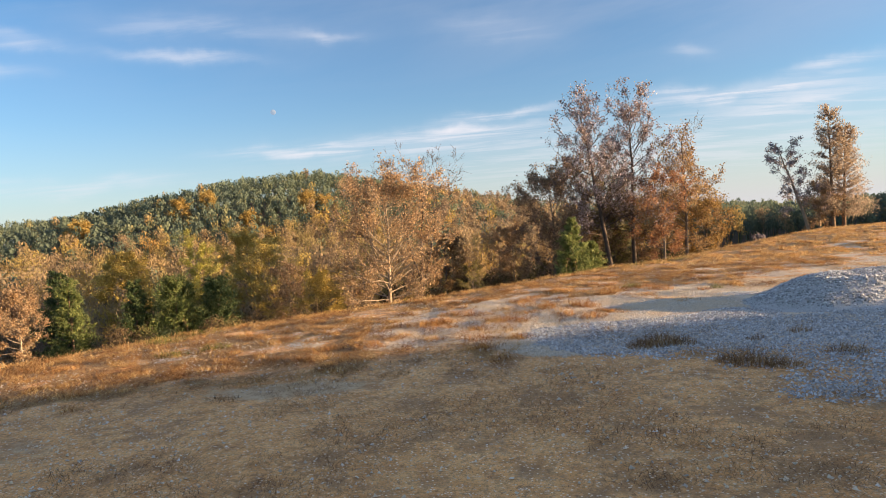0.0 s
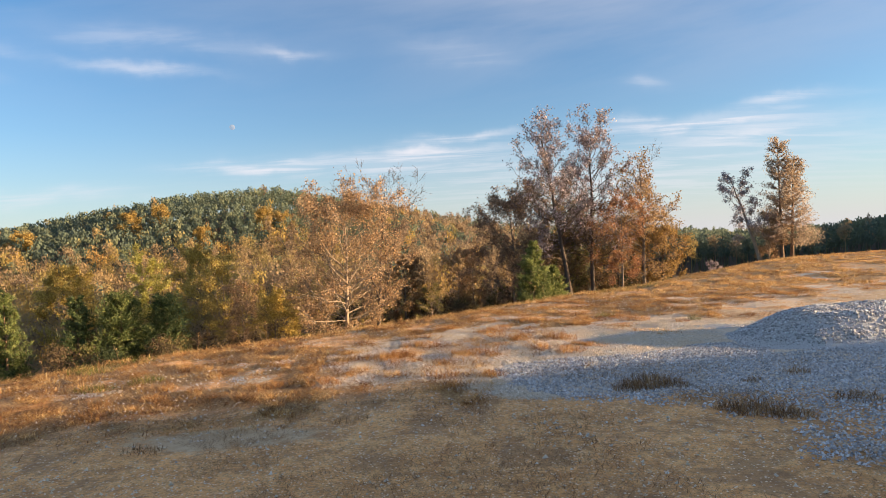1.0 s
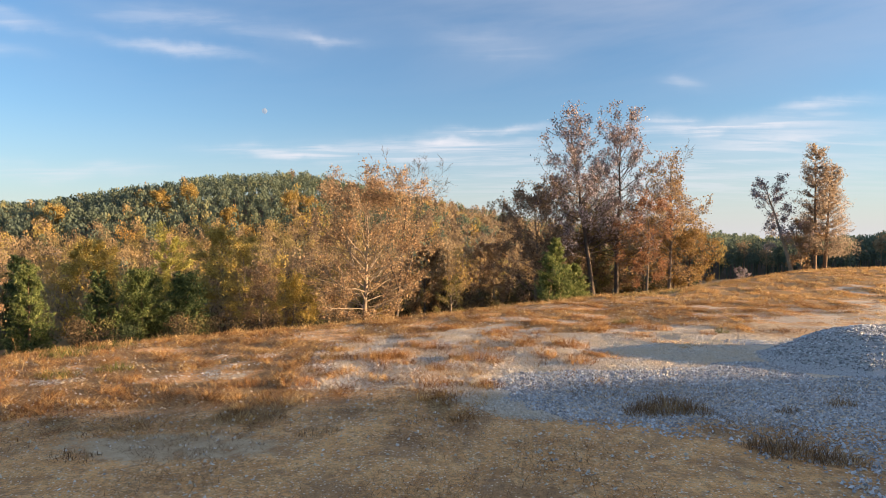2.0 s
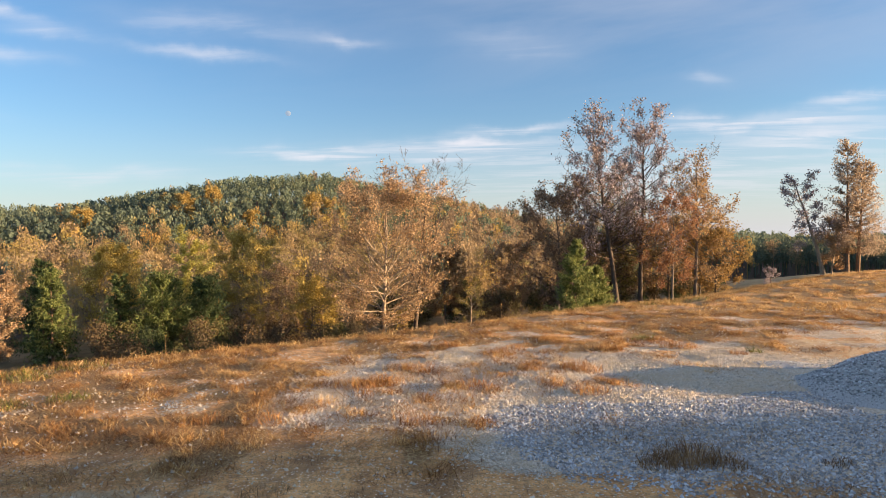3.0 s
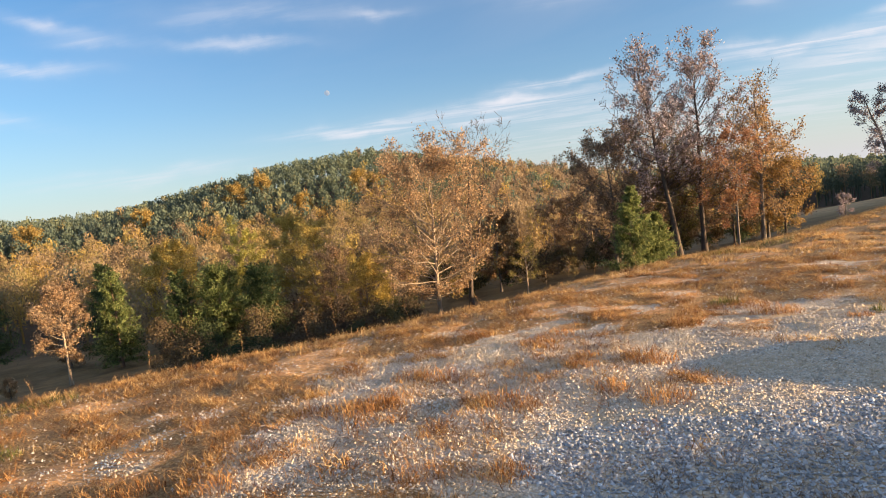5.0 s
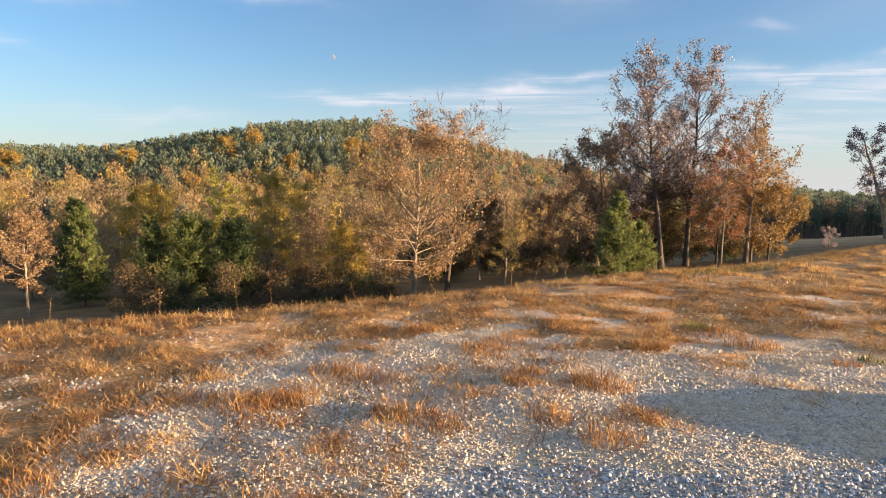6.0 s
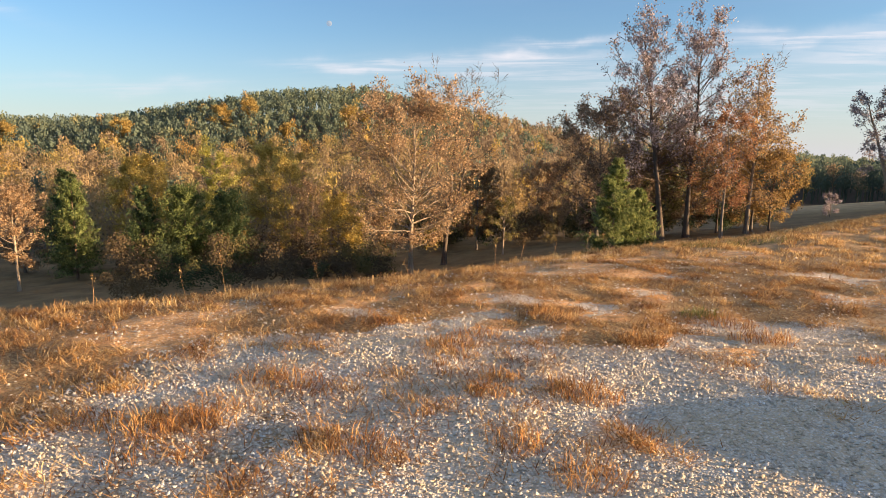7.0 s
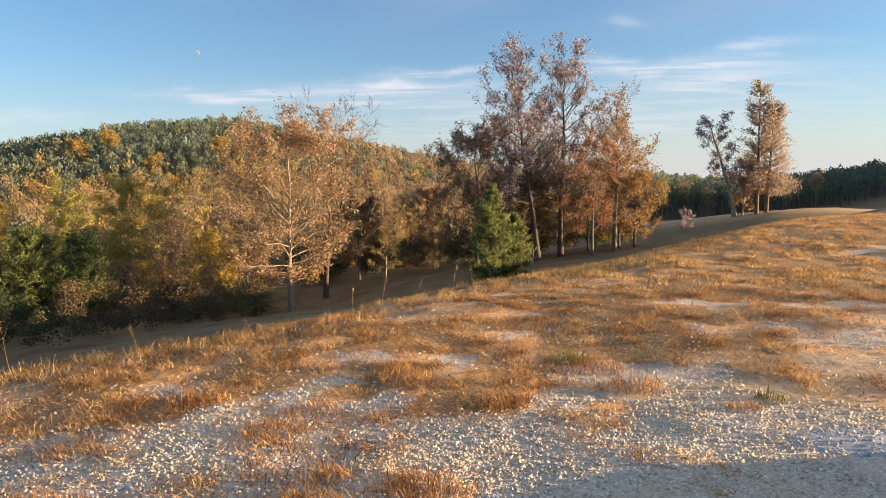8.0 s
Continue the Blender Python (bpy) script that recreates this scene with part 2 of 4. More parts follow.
def bark_material(name, dark, light, scale=1.0):
    n = Nodes(name)
    p = n.local()
    mp = n.nt.nodes.new("ShaderNodeMapping")
    mp.inputs["Scale"].default_value = (6 * scale, 6 * scale, 1.2 * scale)
    n.nt.links.new(p, mp.inputs[0])
    f = n.noise(mp.outputs[0], 2.0, 6, 0.7)
    c = n.ramp(f, (0.3, dark), (0.7, light))
    c = n.mix(0.5, c, n.ramp(n.noise(p, 0.8, 3), (0.3, (0.7, 0.7, 0.7)), (0.7, (1.2, 1.2, 1.2))), "MULTIPLY")
    return n.done(c, 0.9, n.bump(f, 0.6, 0.03))


GROUND = ground_material()
STONE = stone_material("dusty_limestone", 0.8)
# less dusty stone, with the blue of shade put into its colour
CLEAN_SHADE_STONE = stone_material("clean_shade_limestone", 0.05, 0.5, 0.5)
STRAW = blade_material("dry_straw", ((0.0, (0.20, 0.10, 0.035)), (0.3, (0.48, 0.28, 0.10)), (0.7, (0.70, 0.49, 0.215)), (1.0, (0.86, 0.70, 0.40))))
RUST = blade_material("rust_grass", ((0.0, (0.16, 0.075, 0.03)), (0.5, (0.42, 0.225, 0.085)), (1.0, (0.64, 0.43, 0.19))))
GREEN = blade_material("green_grass", ((0.0, (0.07, 0.09, 0.02)), (0.6, (0.17, 0.20, 0.05)), (1.0, (0.36, 0.32, 0.11))))
WEED = blade_material("brown_weed", ((0.0, (0.14, 0.09, 0.05)), (0.6, (0.34, 0.225, 0.12)), (1.0, (0.58, 0.43, 0.25))))
BARK_PALE = bark_material("pale_bark", (0.18, 0.135, 0.095), (0.44, 0.35, 0.25))
BARK_GREY = bark_material("grey_bark", (0.09, 0.075, 0.06), (0.26, 0.215, 0.17))
BARK_DARK = bark_material("dark_bark", (0.045, 0.035, 0.028), (0.15, 0.115, 0.09))
BARK_PINE = bark_material("pine_bark", (0.09, 0.055, 0.035), (0.30, 0.20, 0.13))
L_TAN = leaf_material("tan_leaves", ((0.0, (0.22, 0.135, 0.075)), (0.5, (0.45, 0.295, 0.16)), (1.0, (0.66, 0.47, 0.27))))
L_ORANGE = leaf_material("orange_leaves", ((0.0, (0.20, 0.125, 0.065)), (0.5, (0.36, 0.225, 0.11)), (1.0, (0.53, 0.37, 0.18))))
L_RED = leaf_material("russet_leaves", ((0.0, (0.18, 0.145, 0.15)), (0.5, (0.37, 0.30, 0.305)), (1.0, (0.62, 0.54, 0.54))))
L_CRIMSON = leaf_material("red_leaves", ((0.0, (0.17, 0.08, 0.045)), (0.5, (0.32, 0.155, 0.08)), (1.0, (0.48, 0.28, 0.14))))
L_AMBER = leaf_material("amber_leaves", ((0.0, (0.18, 0.11, 0.04)), (0.5, (0.34, 0.215, 0.075)), (1.0, (0.50, 0.34, 0.13))))
L_BROWN = leaf_material("brown_leaves", ((0.0, (0.12, 0.085, 0.06)), (0.6, (0.30, 0.205, 0.135)), (1.0, (0.48, 0.33, 0.20))))
L_GOLD = leaf_material("gold_leaves", ((0.0, (0.32, 0.23, 0.06)), (0.5, (0.60, 0.44, 0.11)), (1.0, (0.78, 0.62, 0.20))))
L_YELLOW = leaf_material("yellow_leaves", ((0.0, (0.26, 0.18, 0.06)), (0.5, (0.43, 0.30, 0.09)), (1.0, (0.54, 0.40, 0.14))))
L_POPLAR = leaf_material("yellow_green_leaves", ((0.0, (0.30, 0.28, 0.07)), (0.5, (0.62, 0.55, 0.13)), (1.0, (0.82, 0.74, 0.28))), 0.55)
L_OLIVE = leaf_material("olive_leaves", ((0.0, (0.09, 0.085, 0.03)), (0.6, (0.25, 0.21, 0.07)), (1.0, (0.42, 0.33, 0.11))))
L_NEEDLE = leaf_material("green_needles", ((0.0, (0.06, 0.08, 0.03)), (0.6, (0.16, 0.20, 0.06)), (1.0, (0.30, 0.32, 0.11))), 0.4)
L_YOUNG = leaf_material("fresh_needles", ((0.0, (0.09, 0.115, 0.04)), (0.6, (0.20, 0.235, 0.075)), (1.0, (0.35, 0.36, 0.13))), 0.5)
L_DARK = leaf_material("dark_needles", ((0.0, (0.04, 0.06, 0.028)), (0.7, (0.105, 0.145, 0.055)), (1.0, (0.20, 0.24, 0.085))), 0.4)
L_DULL = leaf_material("faded_needles", ((0.0, (0.19, 0.15, 0.11)), (0.6, (0.40, 0.31, 0.23)), (1.0, (0.60, 0.48, 0.35))), 0.55)
W_PINE = woods_material("pine_woods", ((0.0, (0.115, 0.15, 0.115)), (0.45, (0.145, 0.18, 0.125)), (0.8, (0.19, 0.215, 0.13)), (0.9, (0.23, 0.23, 0.12)), (0.96, (0.38, 0.29, 0.11)), (1.0, (0.36, 0.25, 0.11))), 0.45)
W_LEAF = woods_material("autumn_woods", ((0.0, (0.27, 0.205, 0.145)), (0.25, (0.36, 0.265, 0.155)), (0.5, (0.42, 0.30, 0.14)), (0.68, (0.36, 0.295, 0.115)), (0.82, (0.52, 0.37, 0.11)), (0.92, (0.53, 0.33, 0.11)), (1.0, (0.20, 0.215, 0.095))), 0.5)
# brush colours darkened to carry the shade below the brow and crowns
W_SHADED_SCRUB = woods_material("shaded_scrub", ((0.0, (0.07, 0.052, 0.034)), (0.3, (0.14, 0.10, 0.055)), (0.5, (0.19, 0.13, 0.06)), (0.7, (0.13, 0.12, 0.045)), (0.85, (0.06, 0.075, 0.033)), (1.0, (0.045, 0.062, 0.028))))

# ---- ground ----
rng = np.random.default_rng(7)


def value_noise(x, y, seed=0):
    """Smooth noise from 0 to 1 on a unit lattice."""
    xi, yi = np.floor(x).astype(np.int64), np.floor(y).astype(np.int64)
    fx, fy = x - xi, y - yi
    fx, fy = fx * fx * (3 - 2 * fx), fy * fy * (3 - 2 * fy)

    def h(i, j):
        v = np.sin(i * 127.1 + j * 311.7 + seed * 74.7) * 43758.5453
        return v - np.floor(v)
    return (h(xi, yi) * (1 - fx) + h(xi + 1, yi) * fx) * (1 - fy) + (h(xi, yi + 1) * (1 - fx) + h(xi + 1, yi + 1) * fx) * fy


def fractal(x, y, scale, seed=0, octaves=4):
    total, amp, norm = 0.0, 1.0, 0.0
    for k in range(octaves):
        total = total + amp * value_noise(x / scale * 2**k, y / scale * 2**k, seed + k * 3)
        norm += amp
        amp *= 0.5
    return total / norm


def smooth(v, lo, hi):
    t = np.clip((v - lo) / (hi - lo), 0, 1)
    return t * t * (3 - 2 * t)


CREST = np.array([(-200, -170), (-60, -48), (-30, -18), (-12, 2.2), (-6.4, 7.4), (-4.4, 8.9), (-2.5, 10.4), (0, 12.0), (2.1, 14.0), (5, 16.4), (7, 18.1),
                  (11.7, 22.0), (16.5, 26.2), (30, 40), (60, 72), (110, 110), (400, 250)], float)
# the rise at bearings 46 to 60 is unseen, added to shade the right-hand woods
RIDGE = np.array([(-180, -14), (-100, -2), (-60, 3), (-48, 3.5), (-41, 4), (-37, 5.8), (-33, 9), (-29, 13), (-24, 17), (-19, 19), (-15, 19.5), (-10, 15), (-3, 8.5),
                  (2, 2), (8, -4), (14, -7), (20, -8.5), (24, -10), (30, -9), (34, -6.5), (38, -2), (46, 8), (52, 22), (60, 22), (66, 2), (72, -8), (80, -8), (180, -14)], float)
PILE = (5.85, 7.2)


def beyond(x, y):
    """How far a place lies past the brow of the yard, down the slope."""
    return (y - np.interp(x, CREST[:, 0], CREST[:, 1])) * 0.72


def blob(x, y, cx, cy, rx, ry):
    return np.exp(-(((x - cx) / rx) ** 2 + ((y - cy) / ry) ** 2))


def height(x, y):
    x, y = np.asarray(x, float), np.asarray(y, float)
    d = beyond(x, y)
    s = 0.33 * (np.sqrt(d * d + 1.6) + d) / 2
    z = -14 * (1 - np.exp(-s / 14))
    z = z - 0.09 * (1 - smooth(y, 3.5, 8.5)) + (0.28 * smooth(x + y, 22, 36) - 0.9 * smooth(x + y, 36, 60)) * (1 - smooth(d, 0, 10))
    r, b = np.hypot(x, y), np.degrees(np.arctan2(x, y))
    ridge = np.interp(b, RIDGE[:, 0], RIDGE[:, 1])
    ridge = ridge + (fractal(x, y, 90, 5) - 0.5) * 8
    front = (1 - smooth(np.abs(b), 75, 110))
    k = smooth(r, 110, 330) * front
    z = z * (1 - k) + (ridge - 26 * smooth(r, 400, 900)) * k
    z = z + 2.2 * np.exp(-(((x - 66) / 34) ** 2 + ((y - 122) / 28) ** 2))
    z = z - 4.5 * smooth(x, 26, 85) * (1 - smooth(d, 0, 26)) * (1 - smooth(x, 200, 400))
    # unseen mound, added to keep the low sun off the slope and brush
    z = z + 7.4 * np.exp(-(((x - 66) / 18) ** 2 + ((y - 46) / 15) ** 2))
    z = z - 1.7 * blob(x, y, -13, 64, 13, 13) - 2.4 * blob(x, y, 104, 112, 32, 45)
    near = 1 - smooth(r, 30, 80)
    z = z + 0.09 * smooth(x, -3, 1) * (1 - smooth(x, 9, 15)) * np.exp(-((d / 3.0) ** 2))
    z = z + (fractal(x, y, 0.95, 8, 2) - 0.5) * 0.075 * near * smooth(y, 4.0, 6.0)
    z = z + (fractal(x, y, 2.2, 1) - 0.5) * 0.085 * near + (fractal(x, y, 0.45, 2, 3) - 0.5) * 0.035 * near + (fractal(x, y, 18, 3) - 0.5) * 1.2 * smooth(d, 4, 25) * (1 - 0.85 * blob(x, y, 62, 115, 45, 35))
    return z


def zone_gravel(x, y):
    """The gravel: whole right of a slanting edge, in patches among the grass beyond it."""
    lie = (x - 0.35) * 0.81 + (y - 5.1) * 0.59 + (fractal(x, y, 0.8, 14) - 0.5) * 2.0
    g = 1.15 * smooth(lie, -0.8, 0.9) * (0.46 + 0.54 * smooth(y, 4.0, 5.4)) * (1 - smooth(y, 8.3, 9.2)) * (1 - smooth(x, 8.5, 11))
    patch = smooth(x, -2.5, -1.2) * smooth(y, 5.0, 5.8) * (1 - smooth(y, 7.9, 9.2))
    g = np.maximum(g, 0.82 * patch)
    g = np.maximum(g, 0.85 * blob(x, y, 3.2, 9.6, 1.3, 0.5))
    for cx, cy, rx, ry in ((5.4, 10.6, 1.6, 0.7), (-0.4, 9.6, 0.8, 0.3), (7.5, 11.8, 2.5, 0.6), (-4.5, 6.0, 0.7, 0.3), (1.0, 10.2, 0.7, 0.3), (2.6, 12.6, 1.2, 0.3), (9.0, 13.4, 1.6, 0.4), (6.2, 9.5, 1.6, 0.4), (10.5, 12.3, 2.0, 0.5), (4.6, 12.2, 1.0, 0.3), (8.0, 10.2, 2.4, 0.4)):
        g = np.maximum(g, 0.8 * blob(x, y, cx, cy, rx, ry))
    g = g * (0.40 + 1.0 * fractal(x, y, 0.75, 11)) - 0.06
    gaps = (1 - smooth(fractal(x, y, 0.6, 31, 3), 0.29, 0.42)) * smooth(y, 5.2, 6.2) * (1 - smooth(beyond(x, y), -2.2, -1.0)) * smooth(x, -4.5, -2.0) * (1 - smooth(x, 11, 14))
    return np.maximum(g, 0.62 * gaps)


def zone_sand(x, y):
    s = 1.0 * blob(x, y, 4.5, 9.2, 2.0, 0.8) + 1.0 * blob(x, y, 9, 11, 5, 1.6) + 0.8 * blob(x, y, 16, 16, 9, 2.4) + 0.8 * blob(x, y, 4.2, 6.2, 1.3, 0.4)
    s = s + 0.75 * blob(x, y, -2.2, 4.0, 1.4, 0.5) + 0.6 * blob(x, y, -3.6, 2.5, 1.6, 0.6)
    return np.clip(s, 0, 1) * (0.4 + 1.0 * fractal(x, y, 1.3, 21))


def zone_grass(x, y):
    d = beyond(x, y)
    g = smooth(d, -6.6, -2.6) * 0.75 + 0.32
    g = g - 0.42 * (1 - smooth(y, 3.6, 5.4))
    g = g * (0.22 + 1.3 * smooth(fractal(x, y, 0.6, 31, 3), 0.26, 0.62))
    return np.clip(g - 0.9 * np.clip(zone_gravel(x, y) - 0.28, 0, 1) - 0.45 * zone_sand(x, y), 0, 1)


def axis(fine_lo, fine_hi, step, lo, hi, growth):
    v = list(np.arange(fine_lo, fine_hi + step / 2, step))
    s = step
    while v[-1] < hi:
        s = min(s * growth, 120)
        v.append(v[-1] + s)
    s = step
    while v[0] > lo:
        s = min(s * growth, 120)
        v.insert(0, v[0] - s)
    return np.array(v)


def from_arrays(name, verts, faces, material, attrs=None, shade=False):
    """A mesh from numpy arrays: verts n x 3, faces m x k (all of one size); attrs: name -> one value a face or a vertex."""
    me = bpy.data.meshes.new(name)
    verts, faces = np.asarray(verts, np.float32), np.asarray(faces, np.int32)
    k = faces.shape[1]
    me.vertices.add(len(verts))
    me.vertices.foreach_set("co", verts.ravel())
    me.loops.add(faces.size)
    me.loops.foreach_set("vertex_index", faces.ravel())
    me.polygons.add(len(faces))
    me.polygons.foreach_set("loop_start", np.arange(0, faces.size, k, dtype=np.int32))
    me.polygons.foreach_set("loop_total", np.full(len(faces), k, np.int32))
    if shade:
        me.polygons.foreach_set("use_smooth", np.ones(len(faces), bool))
    for key, val in (attrs or {}).items():
        at = me.attributes.new(key, "FLOAT", "FACE" if len(val) == len(faces) else "POINT")
        at.data.foreach_set("value", np.asarray(val, np.float32))
    me.materials.append(material)
    me.update()
    me.validate()
    return me


def make_ground():
    xs = axis(-9, 11, 0.15, -2600, 2600, 1.085)
    ys = axis(-1, 18, 0.15, -1200, 3600, 1.085)
    gx, gy = np.meshgrid(xs, ys)
    x, y = gx.ravel(), gy.ravel()
    z = height(x, y)
    nx, ny = len(xs), len(ys)
    i = (np.arange(ny - 1)[:, None] * nx + np.arange(nx - 1)).ravel()
    faces = np.stack([i, i + 1, i + nx + 1, i + nx], 1)
    d, r = beyond(x, y), np.hypot(x, y)
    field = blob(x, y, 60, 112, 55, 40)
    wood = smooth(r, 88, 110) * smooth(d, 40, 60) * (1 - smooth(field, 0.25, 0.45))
    # the last mask marks the knoll top that is coloured as sunlit
    attrs = {"grass": zone_grass(x, y), "gravel": zone_gravel(x, y), "sand": zone_sand(x, y), "meadow": smooth(d, 2, 6), "wood": wood, "sunlit_knoll": smooth(blob(x, y, 66, 118, 34, 26), 0.35, 0.75)}
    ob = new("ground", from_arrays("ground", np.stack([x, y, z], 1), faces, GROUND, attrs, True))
    return tagged(ob, "worn hilltop yard of dirt, dry grass and gravel falling to a wooded valley", "ground", kind="structure")


make_ground()

# ---- builders ----


def part(name, mesh, parent, label=""):
    ob = new(name, mesh)
    ob.parent = parent
    return tagged(ob, label)


def thing(name, x, y, z=None):
    ob = new(name)
    ob.empty_display_size = 0.1
    ob.location = (x, y, float(height(x, y)) if z is None else z)
    return ob


class Tubes:
    """Tapered branches, gathered into one mesh of quads."""

    def __init__(self):
        self.v, self.f, self.n = [], [], 0

    def add(self, pts, radii, sides):
        pts = np.asarray(pts, float)
        k = len(pts)
        tang = np.gradient(pts, axis=0)
        tang /= np.linalg.norm(tang, axis=1)[:, None] + 1e-9
        ref = np.array((0.3, 0.9, 0.1)) if abs(tang[0][2]) > 0.7 else np.array((0, 0, 1.0))
        u = np.cross(tang, ref)
        u /= np.linalg.norm(u, axis=1)[:, None] + 1e-9
        w = np.cross(tang, u)
        a = np.linspace(0, 2 * np.pi, sides, endpoint=False)
        ring = pts[:, None] + np.asarray(radii)[:, None, None] * (np.cos(a)[None, :, None] * u[:, None] + np.sin(a)[None, :, None] * w[:, None])
        self.v.append(ring.reshape(-1, 3))
        i = np.arange(k - 1)[:, None] * sides
        j = np.arange(sides)[None]
        j2 = (j + 1) % sides
        q = np.stack([i + j, i + j2, i + sides + j2, i + sides + j], -1).reshape(-1, 4)
        self.f.append(q + self.n)
        self.n += k * sides

    def mesh(self, name, material):
        return from_arrays(name, np.concatenate(self.v), np.concatenate(self.f), material, None, True)


def unit(v):
    return v / (np.linalg.norm(v, axis=-1, keepdims=True) + 1e-9)


def leaf_quads(r, centres, size, long=1.5, droop=0.0):
    """Small pointed leaves, each a bent diamond of its own, at the given places."""
    n = len(centres)
    a = unit(r.normal(size=(n, 3)) + np.array((0, 0, -droop)))
    b = unit(np.cross(a, r.normal(size=(n, 3))))
    s = (size * r.uniform(0.6, 1.35, n))[:, None]
    c = np.cross(a, b)
    p0, p2 = centres - a * s * long / 2, centres + a * s * long / 2
    m = centres + c * s * 0.12
    v = np.stack([p0, m - b * s / 2, p2, m + b * s / 2], 1).reshape(-1, 3)
    return v, np.arange(4 * n).reshape(-1, 4)


def bend(r, start, way, length, nodes, up, wiggle):
    """A branch that starts along way and turns upwards by up."""
    pts = [np.array(start, float)]
    way = unit(np.array(way, float))
    for _ in range(nodes - 1):
        way = unit(way + np.array((0, 0, up)) / nodes + r.normal(size=3) * wiggle)
        pts.append(pts[-1] + way * length / (nodes - 1))
    return np.array(pts)


def tree(name, x, y, tall, radius, crown_from, leaves, bark, seed, label, category="tree", thick=None, lean=(0, 0), limbs=34, subs=6, twigs=3, per_twig=7,
         leaf=0.2, up=0.5, shape="oval", bare_top=0.0, spread_up=0.7, fork=0, group="", sag=0.0):
    """A broadleaf tree: a tapered, crooked trunk, limbs, branches and twigs with single leaves on them."""
    r = np.random.default_rng(seed)
    base = thing(name, x, y)
    thick = thick or tall * 0.0135
    wood, fine = Tubes(), Tubes()
    k = 12
    t = np.linspace(0, 1, k)
    sway = np.cumsum(r.normal(size=(k, 2)) * tall * 0.006, axis=0)
    trunk = np.stack([lean[0] * tall * t**1.2 + sway[:, 0] * t, lean[1] * tall * t**1.2 + sway[:, 1] * t, t * tall * 0.86 - 0.25 * (t == 0)], 1)
    rad = thick * (1 - 0.9 * t) + 0.012
    rad[0] *= 1.5
    wood.add(trunk, rad, 9)
    stems = [(trunk, rad)]
    for q in range(fork):
        s = 0.2 + 0.12 * q
        at = np.array([np.interp(s, t, trunk[:, c]) for c in range(3)])
        a = r.uniform(0, 6.28)
        stem = bend(r, at, (math.cos(a) * 0.35, math.sin(a) * 0.35, 1), tall * (0.92 - s), 9, 0.5, 0.06)
        rs = np.interp(s, t, rad) * 0.7 * np.linspace(1, 0.12, 9)
        wood.add(stem, rs, 7)
        stems.append((stem, rs))
    cents, green_from = [], 1.0 - bare_top
    turn = r.uniform(0, 6.28)
    for i in range(limbs):
        f = (i + r.uniform(0, 0.8)) / limbs
        stem, rs = stems[i % len(stems)]
        z = tall * 0.86 * (crown_from + (1 - crown_from) * f * 0.98)
        z = min(max(z, stem[0][2] + 0.3), stem[-1][2])
        at = np.array([np.interp(z, stem[:, 2], stem[:, c]) for c in range(3)])
        r0 = np.interp(z, stem[:, 2], rs)
        turn += 2.4 + r.normal() * 0.3
        if shape == "oval":
            span = radius * (0.24 + 0.79 * math.sin(math.pi * (0.11 + 0.80 * f)))
        elif shape == "tall":
            span = radius * (0.95 - 0.38 * f) * r.uniform(0.6, 1.2)
        else:
            span = radius * (1.0 - 0.86 * f) * r.uniform(0.8, 1.1)
        rise = (0.15 + spread_up * f) - sag * (1 - f)
        limb = bend(r, at, (math.cos(turn), math.sin(turn), rise), span * r.uniform(0.75, 1.15) * (1 + 0.2 * f), 6, up * (0.5 + f), 0.17)
        lr = min(r0 * 0.5, 0.010 * span + 0.014) * np.linspace(1, 0.22, 6)
        wood.add(limb, lr, 5)
        for j in range(subs):
            g = r.uniform(0.28, 1.0)
            p = np.array([np.interp(g, np.linspace(0, 1, 6), limb[:, c]) for c in range(3)])
            along = unit(limb[-1] - limb[0])
            side = unit(along + 0.9 * unit(r.normal(size=3)) + np.array((0, 0, 0.25)))
            sub = bend(r, p, side, span * 0.42 * r.uniform(0.6, 1.2) * (1.15 - 0.5 * g), 4, up * 0.6, 0.14)
            fine.add(sub, (lr[3] * 0.55 + 0.004) * np.linspace(1, 0.3, 4), 4)
            for _ in range(twigs):
                g2 = r.uniform(0.3, 1.0)
                p2 = np.array([np.interp(g2, np.linspace(0, 1, 4), sub[:, c]) for c in range(3)])
                way = unit(unit(sub[-1] - sub[0]) + 0.9 * unit(r.normal(size=3)))
                twig = bend(r, p2, way, span * 0.18 * r.uniform(0.6, 1.3), 3, up * 0.4, 0.2)
                fine.add(twig, np.array((0.013, 0.009, 0.005)) * (0.6 + tall / 25), 3)
                if f < green_from or r.random() < 0.12:
                    m = r.poisson(per_twig * 2.0)
                    w = r.uniform(0.1, 1.1, m)[:, None]
                    cents.append(twig[0] * (1 - w) + twig[-1] * w + r.normal(size=(m, 3)) * leaf * 0.75)
    part("trunk", wood.mesh("trunk", bark), base)
    tagged(part("twig_work", fine.mesh("twig_work", BARK_GREY if bark is BARK_PALE else bark), base), kind="stuff")
    if cents:
        v, q = leaf_quads(r, np.concatenate(cents), leaf * 0.6)
        part("crown", from_arrays("crown", v, q, leaves), base)
    return tagged(base, label, category, group)


